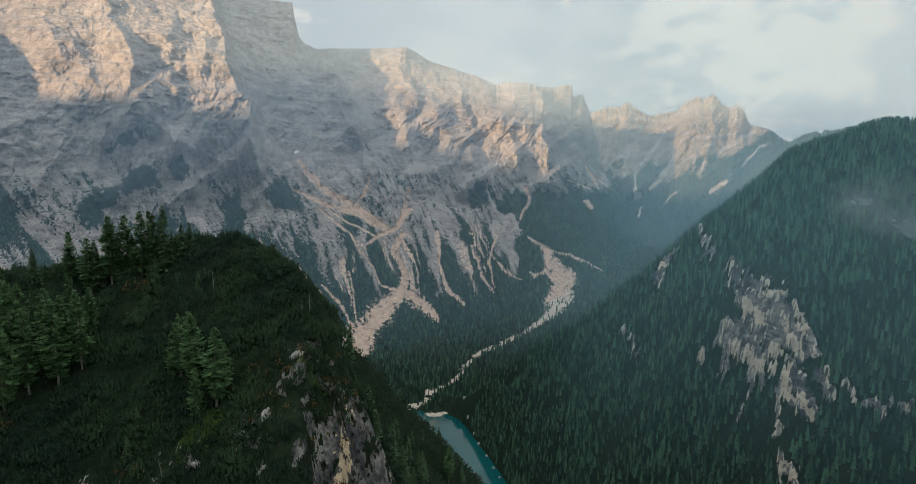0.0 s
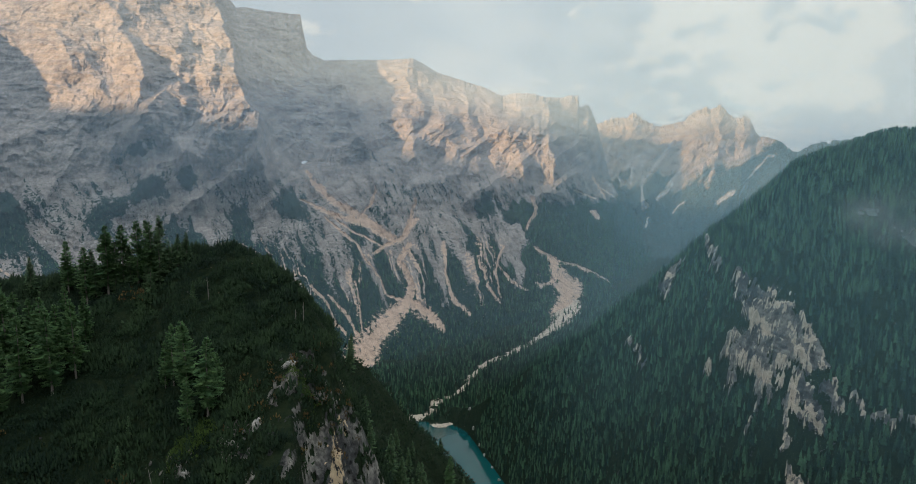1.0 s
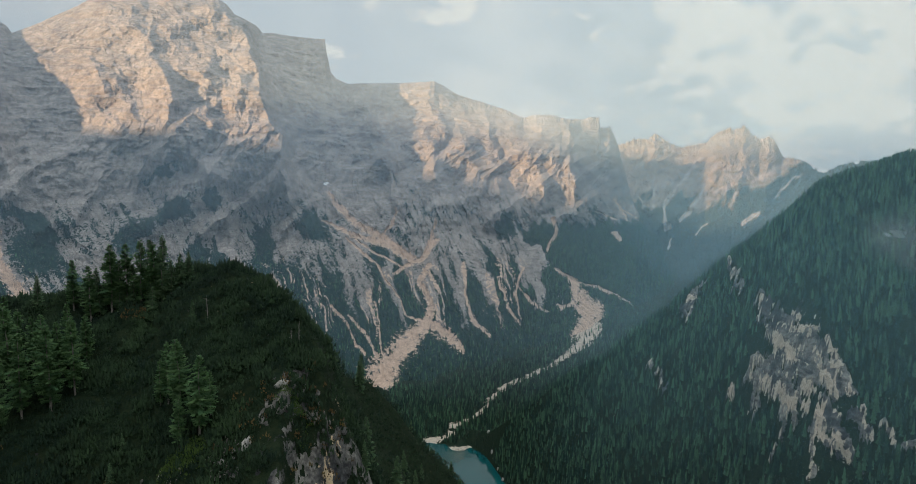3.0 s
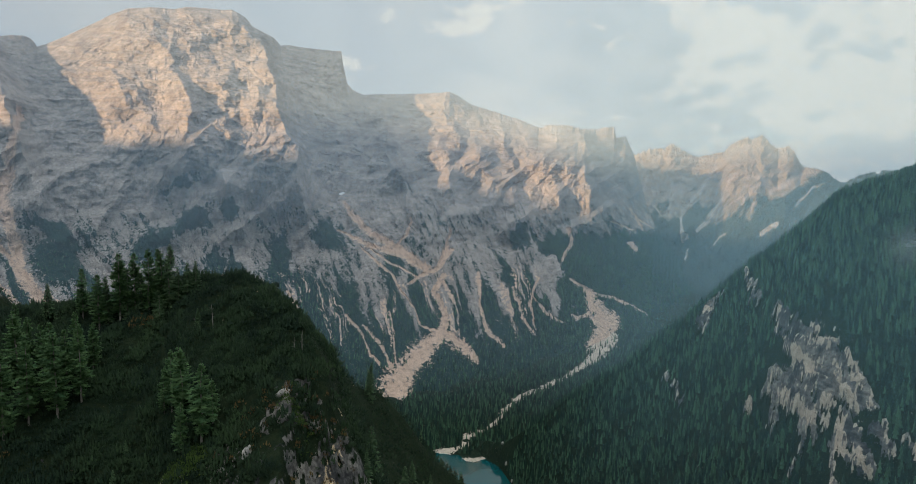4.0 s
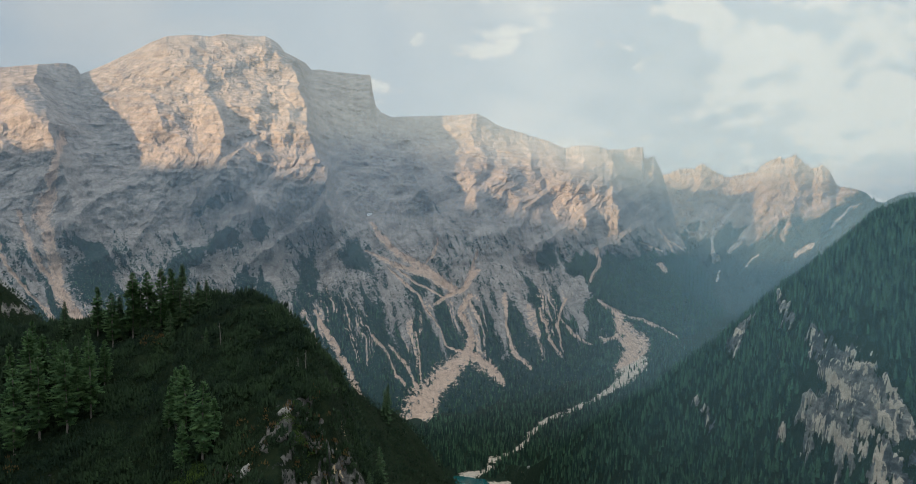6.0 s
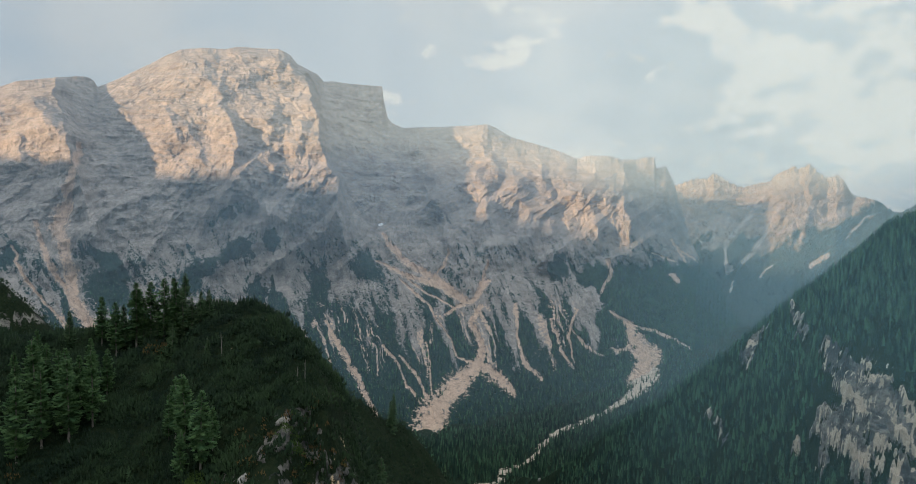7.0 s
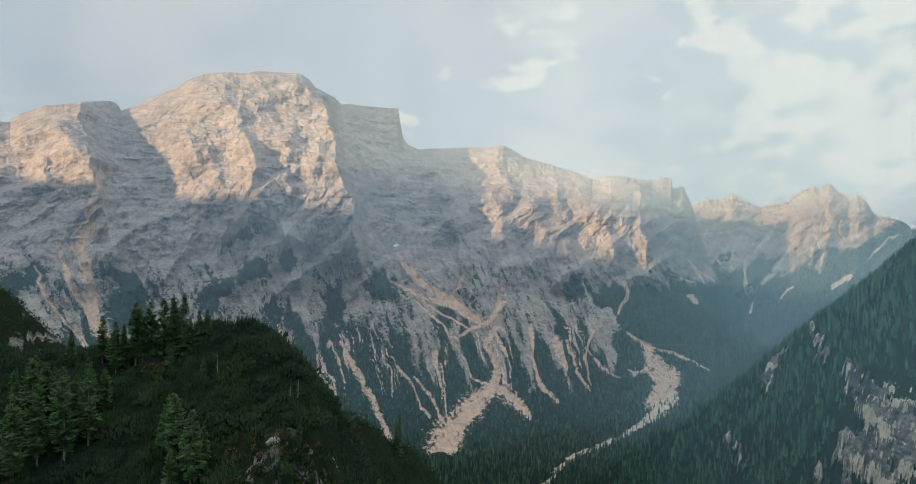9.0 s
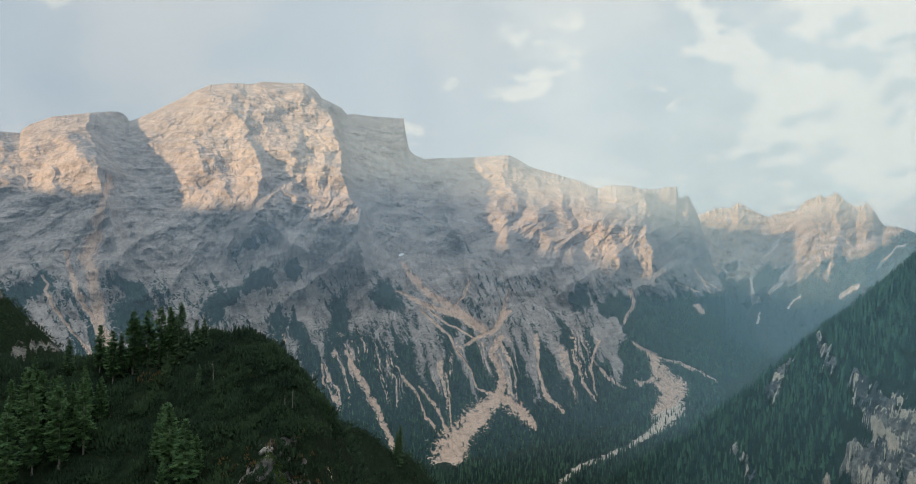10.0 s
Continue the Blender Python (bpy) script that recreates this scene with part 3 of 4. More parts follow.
def build_massif():
    cols = np.concatenate([np.arange(-54, -49, 0.25), np.arange(-49, 14, 0.08), np.arange(14, 27.1, 0.3)])
    steps = np.concatenate([np.linspace(-0.06, 0.2, 90), np.linspace(0.202, 1.0, 440), np.linspace(1.01, 1.35, 12)])
    b, s = np.meshgrid(cols, steps)
    r, z, env = massif(b, s)
    u = b * 35.0
    slant = u + 0.5 * z
    wander = 14 * fbm(u / 40, z / 40, 3, 98)
    loose = along([[(p * 26, q * 1.5, 0.82 * w) for p, q, w in line] for line in SCREE], b * 26 + 0.4 * wander, z * 1.5)
    loose = loose + 0.42 * fbm(u / 17, z / 10, 4, 94, 0.6) * smooth(0.35, 0.75, loose) * smooth(160, 110, z)
    r = r - relief(b, s, r, z, env) + 6 * smooth(0.3, 0.8, loose)
    x, y = plan(b, r)
    patch = fbm(slant / 110, z / 130, 4, 95, 0.6)
    streaks = fbm(slant / 17, z / 60, 4, 96, 0.7)
    east = smooth(2, 6, b)
    line = slant + 0.8 * wander + 20 * fbm(u / 90, z / 140, 2, 91)
    large, rim = facets(line, z, 78, 130, 300, 931)
    small, cleft = facets(line + 23, z + 0.3 * wander, 41, 70, 215, 941)
    wedge = np.maximum(large, small) + 0.22 * streaks + 0.15 * patch
    green = np.maximum(0.5 + (88 - z) / 45, wedge)
    green = np.maximum(green, 0.33 - 0.65 * smooth(300, 560, z) + 0.3 * patch + 0.3 * streaks)
    green = np.maximum(green, (0.55 - (z - 300) / 60 + 0.5 * streaks + 0.3 * patch) * smooth(2.6, 4.2, b - 0.043 * np.maximum(270 - z, 0) + 0.08 * wander))
    for p, q, across, up, lean in THICKETS:
        d = np.hypot((u - p * 35 + wander) / across, (z - q - lean * (u - p * 35) + wander) / (up * 1.3))
        green = np.maximum(green, 1.5 - 1.1 * d + 0.3 * patch + 0.25 * streaks)
    thin = np.maximum(smooth(6, 2, rim + 2 * streaks), 0.9 * smooth(4, 1, cleft + 2 * streaks)) * smooth(50, 90, z) * smooth(270, 180, z) * smooth(-0.25, 0.2, fbm(u / 130, z / 160, 2, 99)) * (1 - east)
    scree = np.maximum(loose, 0.62 * thin)
    green = np.where(scree > 0.55, np.minimum(green, 0.1), green)
    snow = 1 - 0.5 * np.hypot((u + 14.9 * 35) / 10, (z - 431 - 0.25 * (u + 14.9 * 35)) / 4.5)
    ob = sheet("mountain", x, y, z, massif_rock, (("green", np.clip(green, -0.6, 1.4)), ("scree", np.clip(scree, 0, 1)), ("snow", np.clip(snow, 0, 1))), crisp=True)
    tagged(ob, "pale grey limestone mountain with ledges, gullies and scree", "mountain", kind="structure")
    return x, y, z, green, scree


FAR_CREST = [(9, .06), (12.29, .076), (13.58, .0861), (14.74, .0835), (15.35, .092), (16.33, .0807), (17.66, .0693), (19.61, .0765), (20.46, .0902), (21.09, .0939), (21.5, .0976), (21.9, .0947),
             (22.59, .099), (23.29, .0875), (23.86, .0772), (24.52, .0822), (25.0, .0737), (25.54, .0533), (26.45, .0488), (27.2, .044), (28.5, .0268), (29.7, .0388), (34, .05), (45, .06)]


# chutes of loose stone on the far ridge (bearing, height over the lake, half width) and the upper edge of its woods,
# drawn to fit the camera's view
CHUTES = [[(15.74, 501, 7), (15.33, 411, 8), (15.27, 335, 5)], [(19.28, 610, 9), (17.89, 469, 8), (17.18, 412, 6), (16.23, 321, 4), (16.52, 270, 14), (16.68, 247, 18)],
          [(19.39, 391, 12), (18.84, 335, 18), (17.76, 275, 10)], [(26.11, 587, 7), (24.85, 512, 16), (23.54, 464, 12), (23.2, 428, 5)], [(23.87, 312, 12), (22.86, 272, 14)],
          [(14.75, 469, 4), (15.33, 411, 6)], [(22.21, 405, 6), (21.87, 359, 4)], [(19.95, 269, 3), (19.02, 222, 4)], [(18.12, 503, 5), (16.46, 362, 5), (16.28, 321, 4)],
          [(13.65, 399, 3), (14.55, 353, 4)], [(17.06, 203, 3), (16.68, 173, 6)], [(21.2, 440, 10), (20.4, 395, 5)], [(20.6, 560, 8), (19.6, 440, 8), (19.4, 390, 6)]]
FAR_WOODS = [(6, 330), (13.5, 390), (14.95, 385), (17.46, 385), (19.9, 350), (22.2, 395), (24.5, 430), (26.1, 560), (27.4, 640), (45, 700)]


def build_far_ridge():
    b, s = np.meshgrid(np.concatenate([np.arange(8, 31, 0.08), np.arange(31, 45, 0.3)]), np.concatenate([np.linspace(0, 1, 270), np.linspace(1.02, 1.3, 6)]))
    foot, top = 2300 + 0 * b, 4000 + 0 * b
    inner = np.clip(s, 0, 1)
    crest = EYE + table(FAR_CREST, b, 1) * top + smooth(0.88, 1, s) * 44 * (ridged(b * 2.0 + 3 * s, s * 9, 3, 155, 0.6) - 0.72)
    z = 90 + (crest - 90) * inner ** 1.25 - np.maximum(s - 1, 0) * 2500
    u = b * 60.0
    slant = u - 0.7 * z
    env = np.sin(inner * math.pi) ** 0.5
    ribs = ridged((slant + 60 * fbm(u / 200, z / 200, 3, 150)) / 260, z / 1500, 3, 151)
    steep = slant + 30 * fbm(u / 70, z / 70, 3, 160)
    r = foot + (top - foot) * s - env ** 0.7 * (230 * (ribs - 0.6) + 70 * (ridged(steep / 90, z / 400, 3, 161, 0.55) - 0.66) + 30 * fbm(u / 40, z / 50, 4, 152, 0.6) + 45 * pyramids((u - 0.6 * z) / 70, z / 80, 159))
    x, y = plan(b, r)
    veins = ridged((slant + 40 * fbm(u / 90, z / 120, 2, 157)) / 170, z / 900, 2, 156)
    green = 0.5 - (z - table(FAR_WOODS, b, 1)) / 90 + 0.9 * fbm(slant / 90, z / 150, 4, 153, 0.6) - 0.5 * smooth(0.8, 0.93, veins) * smooth(250, 350, z)
    wander = 12 * fbm(u / 50, z / 50, 3, 158)
    loose = along([[(p * 58, q, w * 0.8) for p, q, w in line] for line in CHUTES], b * 58 + wander, z)
    scree = np.maximum(0.6 * smooth(0.86, 0.95, veins) * smooth(330, 400, z) * smooth(640, 520, z), loose)
    green = np.where(scree > 0.5, np.minimum(green, 0.1), green)
    ob = sheet("far_ridge", x, y, z, ridge_rock, (("green", np.clip(green, -0.6, 1.4)), ("scree", np.clip(scree, 0, 1))), crisp=True)
    tagged(ob, "distant jagged limestone ridge above a wooded valley", "mountain", kind="structure")


def build_hill():
    b, r = np.meshgrid(np.concatenate([np.arange(-6, 20, 0.3), np.arange(20, 40, 0.12), np.arange(40, 80, 0.4)]), np.concatenate([np.arange(220, 360, 6.0), np.arange(360, 640, 1.8), np.arange(640, 900, 3.0), np.arange(900, 1200, 20)]))
    x, y = plan(b, r)
    z = hill_height(x, y)
    crag = along([[(p, q, 0.8 * w) for p, q, w in line] for line in CRAGS], x + 5 * fbm(x / 14, y / 14, 3, 301), y + 5 * fbm(x / 14, y / 14, 3, 302))
    bare = smooth(0.56, 0.70, crag + 0.3 * fbm(x / 6, z / 10, 5, 305, 0.7))
    z = z + bare * (12 * ridged(x / 17, y / 20, 4, 303, 0.55) - 6 + 11 * pyramids(x / 11, y / 10, 306) + 5 * saw((z + 4 * fbm(x / 12, y / 12, 3, 307)) / 9))
    green = 1.0 - 0.95 * bare + 0.25 * fbm(x / 20, y / 20, 3, 304)
    # pale rock streaks and rims; their contrast stands in for missing side light
    pale = bare * smooth(-0.1, 0.5, fbm(x / 5, z / 11, 4, 308, 0.65) + 0.5 * smooth(0.8, 0.6, crag))
    ob = sheet("wooded_hill", x, y, z, hill_ground, (("green", green), ("scree", pale)), crisp=True)
    tagged(ob, "steep hill covered in dark spruce forest above the lake", "hill", kind="structure")


# bare rock on the knoll: place and size
OUTCROPS = [[(-13.2, 74, 1.0), (-13.0, 71, 1.3), (-13.4, 69, 1.4)], [(-16, 73, 0.6), (-18.5, 69, 0.9), (-20.5, 66.5, 0.7)], [(-19, 72, 0.4), (-18.2, 74, 0.3)],
            [(-28, 63, 0.5), (-31, 62, 0.6), (-33.5, 62, 0.5)], [(-38, 60, 0.6), (-40, 61, 0.5)], [(-24.5, 65, 0.5), (-25, 63.5, 0.5)], [(-15, 67, 0.9), (-16, 65, 0.9)], [(-22, 63.5, 0.5), (-23, 61, 0.6)]]


def knoll_rock(x, y, z):
    b, r = bearing_of(x, y)
    rock = along(OUTCROPS, x + 1.8 * fbm(x / 2, z / 2, 5, 401, 0.7), y + 1.8 * fbm(x / 2, z / 2, 5, 402, 0.7))
    wall = smooth(-15.4, -13.4, b + 1.4 * fbm(b / 1.6, z / 2.5, 4, 403, 0.6)) * smooth(372, 367, z + 2.5 * fbm(b / 2, z / 3, 4, 408, 0.6)) * smooth(60, 63, r) * smooth(84, 80, r)
    cliff = wall * smooth(-0.35, 0.1, fbm(b / 1.2, z / 1.8, 5, 409, 0.65))
    low = smooth(0.3, 0.6, fbm(x / 3, z / 3, 5, 404, 0.6) + 0.15) * smooth(70, 60, r)
    far = 0.8 * smooth(0.15, 0.5, fbm(x / 9, z / 9, 5, 405, 0.65)) * smooth(-90, -120, x)
    return np.clip(np.maximum.reduce([smooth(0.35, 0.7, rock), cliff, 0.8 * low, far]), 0, 1)


def build_knoll():
    b, r = np.meshgrid(np.concatenate([np.arange(-80, -50, 1.0), np.arange(-50, -5, 0.19), np.arange(-5, 30, 0.5)]), np.concatenate([np.arange(25, 50, 2), np.arange(50, 125, 0.36), np.arange(125, 520, 3.0)]))
    x, y = plan(b, r)
    z = knoll_height(x, y)
    rock = knoll_rock(x, y, z)
    pale = 1 - 0.5 * np.hypot((b + 11.5 - 0.03 * (z - 362)) / 0.75, (z - 361) / 6.0) + 0.25 * fbm(b / 0.7, z / 2, 3, 410)
    pale = np.where((r < 84) & (r > 60), pale, 0)
    push = rock * (2.0 * ridged(b / 1.1, z / 2.2, 5, 406, 0.6) - 1.2 + 0.9 * pyramids(b / 0.9, z / 1.6, 411))
    x, y = plan(b, r - push)
    ob = sheet("knoll", x, y, z, knoll_ground, (("green", 1.05 - 1.1 * rock + 0.2 * fbm(x / 3, y / 3, 3, 407)), ("scree", np.clip(pale, 0, 1))), crisp=True)
    tagged(ob, "rocky knoll overgrown with dwarf pine", "hill", kind="structure")


# unseen mountains behind the camera: crest heights by bearing, set to shade lower slopes
EAST = [(-180, 500), (-170, 900), (-130, 1000), (-105, 960), (-95, 900), (-85, 850), (-74, 700), (-64, 300), (-60, 0), (60, 0), (75, 700), (100, 900), (150, 800), (180, 500)]
STREAM = [(272, 1600, 36), (262, 1520, 30), (238, 1440, 16), (209, 1382, 9), (150, 1292, 6), (87, 1217, 6), (55, 1185, 7), (18, 1118, 4), (1, 1057, 3), (-20, 1017, 3), (-50, 996, 4), (-54, 953, 4), (-80, 939, 9), (-89, 925, 12)]
BEACH = [(-89, 925, 9), (-78, 908, 8), (-59, 912, 5), (-32, 912, 5), (1, 925, 7)]


def build_ground():
    """The valley floor, and unseen mountains that close the place and keep the sun off low slopes."""
    b, r = np.meshgrid(np.concatenate([np.arange(-180, -16, 2.0), np.arange(-16, 20, 0.28), np.arange(20, 180.1, 2.0)]),
                       np.concatenate([np.linspace(0, 800, 30), np.arange(805, 1700, 6), np.geomspace(1710, 9000, 90)]))
    x, y = plan(b, r)
    z = valley_height(x, y)
    z = np.where(r > 2000, np.minimum(z, 90), z)
    z = z + table(EAST, b, 1) * np.exp(-((r - 3000) / 700.0) ** 2) * (1 + 0.05 * fbm(x / 300, y / 300, 4, 201))
    stony = along([STREAM, BEACH], x + 6 * fbm(x / 25, y / 25, 3, 211), y + 6 * fbm(x / 25, y / 25, 3, 212))
    stony = stony + (0.45 * fbm(x / 13, y / 22, 4, 213, 0.65) - 0.04) * smooth(-0.2, 0.4, stony) * smooth(940, 990, r) + 0.12
    ob = sheet("ground", x, y, z, hill_ground, (("green", 1 + 0 * z), ("scree", np.clip(stony, 0, 1))))
    tagged(ob, "wooded valley floor with a pale stony stream bed", "ground", kind="structure")


def build_lake():
    b, r = np.meshgrid(np.linspace(-40, 60, 60), np.linspace(150, 990, 60))
    x, y = plan(b, r)
    ob = sheet("lake", x, y, 0 * x, lake_water)
    tagged(ob, "still turquoise mountain lake", "lake", kind="structure")


def joined(name, parts, needles):
    """One mesh of many small pieces: parts is a list of (points, triangles, tint) arrays."""
    me = bpy.data.meshes.new(name)
    co = np.concatenate([p[0] for p in parts])
    tri = np.concatenate([p[1] for p in parts])
    me.vertices.add(len(co))
    me.vertices.foreach_set("co", co.astype(np.float32).ravel())
    me.loops.add(tri.size)
    me.loops.foreach_set("vertex_index", tri.astype(np.int32).ravel())
    me.polygons.add(len(tri))
    me.polygons.foreach_set("loop_start", np.arange(0, tri.size, 3, dtype=np.int32))
    me.update(calc_edges=True)
    me.attributes.new("tint", "FLOAT", "POINT").data.foreach_set("value", np.concatenate([p[2] for p in parts]).astype(np.float32))
    me.materials.append(needles)
    return me


def scatter(template, tri, at, size, tint, first=0):
    """Copies of one small shape at many places, turned about the upright at random."""
    n, k = len(at), len(template)
    a = np.random.rand(n) * 2 * math.pi
    ca, sa = np.cos(a)[:, None], np.sin(a)[:, None]
    wide, tall = size[:, 0:1], size[:, 1:2]
    x = at[:, 0:1] + wide * (template[None, :, 0] * ca - template[None, :, 1] * sa)
    y = at[:, 1:2] + wide * (template[None, :, 0] * sa + template[None, :, 1] * ca)
    z = at[:, 2:3] + tall * template[None, :, 2]
    co = np.stack([x, y, z], -1).reshape(-1, 3)
    faces = (tri[None] + (first + np.arange(n) * k)[:, None, None]).reshape(-1, 3)
    return co, faces, np.repeat(tint, k)


def fir_shape(tiers, sides, seed):
    """A spruce of unit height: ragged skirts of boughs, one over another."""
    rng = np.random.RandomState(seed)
    co, tri = [], []
    for k in range(tiers):
        f = k / tiers
        top = min(1.0, f + 1.7 / tiers) if k < tiers - 1 else 1.0
        base = len(co)
        co.append((0.0, 0.0, 0.06 + 0.94 * top))
        for j in range(sides):
            a = 2 * math.pi * (j + 0.5 * (k % 2)) / sides + rng.uniform(-0.2, 0.2)
            rad = (1 - f) ** 0.8 * (1.0 if j % 2 else 0.62) * rng.uniform(0.75, 1.15)
            co.append((rad * math.cos(a), rad * math.sin(a), 0.06 + 0.94 * (f - 0.03 * rng.rand())))
        tri += [(base, base + 1 + j, base + 1 + (j + 1) % sides) for j in range(sides)]
    return np.array(co), np.array(tri)


def wood(name, at, tall, slim, tint, tiers, sides, label):
    """A forest of many small trees, in one mesh."""
    parts, first = [], 0
    for v in range(4):
        pick = np.arange(len(at)) % 4 == v
        co, tri = fir_shape(tiers, sides, 500 + v)
        got = scatter(co, tri, at[pick], np.stack([tall[pick] * slim, tall[pick]], -1), tint[pick], first)
        first += len(got[0])
        parts.append(got)
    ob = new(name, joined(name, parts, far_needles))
    tagged(ob, label, "forest", kind="stuff")


def polar_points(count, b0, b1, r0, r1):
    b = b0 + (b1 - b0) * np.random.rand(count)
    r = np.sqrt(r0 * r0 + (r1 * r1 - r0 * r0) * np.random.rand(count))
    return plan(b, r) + (b, r)


def build_woods(face):
    np.random.seed(7)
    x, y, b, r = polar_points(44000, 0, 46, 380, 860)
    z = hill_height(x, y)
    crag = along(CRAGS, x, y)
    bare = smooth(-0.35, 0.25, fbm(x / 35, y / 35, 3, 311) + 0.15) 
    keep = (z > 3) & (np.random.rand(len(x)) < 0.85 * (1 - smooth(0.3, 0.6, crag)) * (0.25 + 0.75 * bare)) & (r < table(HILL_CREST, b, 1) + 25)
    at = np.stack([x, y, z - 0.3], -1)[keep]
    n = len(at)
    wood("hillside_spruce_forest", at, 6 + 7 * np.random.rand(n), 0.2, np.random.rand(n) ** 1.8, 4, 6, "dense dark spruce forest on the steep hillside")
    x, y, b, r = polar_points(22000, -16, 16, 905, 1750)
    z = valley_height(x, y)
    stony = along([STREAM, BEACH], x + 6 * fbm(x / 25, y / 25, 3, 211), y + 6 * fbm(x / 25, y / 25, 3, 212))
    foot = table(MASSIF_PLAN, b, 1)
    fan = along([[(p * 26, q * 1.5, w) for p, q, w in line] for line in SCREE], b * 26, z * 1.5)
    keep = (z > 1) & ((stony < 0.35) | (np.random.rand(len(x)) < 0.12)) & (r < foot + 10) & (np.random.rand(len(x)) < np.where((fan < 0.6) | (r < foot - 8), 0.85, 0.1))
    at = np.stack([x, y, z - 0.3], -1)[keep]
    n = len(at)
    wood("valley_spruce_forest", at, 8 + 9 * np.random.rand(n), 0.19, np.random.rand(n) ** 2.2, 4, 7, "dark spruce forest on the valley floor")
    fx, fy, fz, green, scree = face
    chance = np.where((bearing_of(fx, fy)[0] > 3.5) & (fz > 50), 0.75, 0.22)
    ok = (green > 0.75) & (scree < 0.4) & (fz > 10) & (fz < 345) & (np.random.rand(*green.shape) < chance)
    at = np.stack([fx[ok], fy[ok], fz[ok]], -1)
    at[:, :2] += np.random.randn(len(at), 2) * 2
    at = at[np.random.permutation(len(at))[:24000]]
    n = len(at)
    wood("mountain_foot_forest", at, (4 + 11 * np.random.rand(n)) * (0.35 + 0.65 * np.maximum(smooth(420, 100, at[:, 2]), smooth(50, 180, at[:, 0]))), 0.2, np.random.rand(n) ** 1.6, 2, 6, "spruce and dwarf pine scrub on the lower mountain slopes")


def build_haze_and_wisps():
    """Added see-through sheets that imitate haze across the valley, and wisps that cling to the ridge and the hill."""
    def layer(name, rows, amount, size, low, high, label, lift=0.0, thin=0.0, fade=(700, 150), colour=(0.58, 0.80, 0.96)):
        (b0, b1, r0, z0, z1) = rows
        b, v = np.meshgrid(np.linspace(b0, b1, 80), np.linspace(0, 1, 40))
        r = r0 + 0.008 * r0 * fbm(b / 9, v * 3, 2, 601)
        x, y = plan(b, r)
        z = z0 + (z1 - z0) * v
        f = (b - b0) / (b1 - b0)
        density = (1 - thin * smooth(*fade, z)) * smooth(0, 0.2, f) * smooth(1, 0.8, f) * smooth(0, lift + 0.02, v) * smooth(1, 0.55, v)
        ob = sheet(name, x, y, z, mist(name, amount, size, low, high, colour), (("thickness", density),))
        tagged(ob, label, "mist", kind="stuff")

    # upright tinted sheets hung in the air, standing in for haze with distance
    for name, r in (("valley_haze_sheet", 345), ("nearer_valley_haze_sheet", 325)):
        layer(name, (2, 75, r, -20, 620), 0.23, 420, 0.0, 0.6, "added see-through sheet imitating haze before the wooded hill", 0.0, 0.97, (470, 200), (0.42, 0.80, 0.95))
    for name, r in (("mountain_haze_sheet", 1060), ("nearer_mountain_haze_sheet", 1010)):
        layer(name, (-75, 50, r, -20, 1150), 0.225, 900, 0.0, 0.58, "added see-through sheet imitating haze before the mountain face", 0.16, 0.6, (500, 270), (0.565, 0.79, 1.0))
    layer("side_valley_haze_sheet", (9, 60, 2260, 0, 760), 0.23, 900, 0.0, 0.6, "added bluish sheet imitating haze in the side valley", 0.0, 0.6, (330, 560), colour=(0.50, 0.79, 1.0))
    layer("ridge_cloud", (-12, 8, 1950, 540, 700), 0.24, 110, 0.40, 0.62, "small bright cloud wisp clinging to the ridge", 0.5, colour=(0.85, 0.91, 0.95))
    layer("peak_cloud", (17, 26, 3600, 600, 740), 0.24, 130, 0.42, 0.66, "small cloud wisp before the far peaks", 0.5, colour=(0.85, 0.91, 0.95))
    layer("hill_wisp", (31, 46, 560, 310, 400), 0.4, 55, 0.36, 0.64, "wisp of mist on the wooded hillside", 0.5, colour=(0.85, 0.91, 0.95))


face = build_massif()
build_far_ridge()
build_hill()
build_knoll()
build_ground()
build_lake()
build_woods(face)
build_haze_and_wisps()

# ---- trees and dwarf pine on the knoll ----


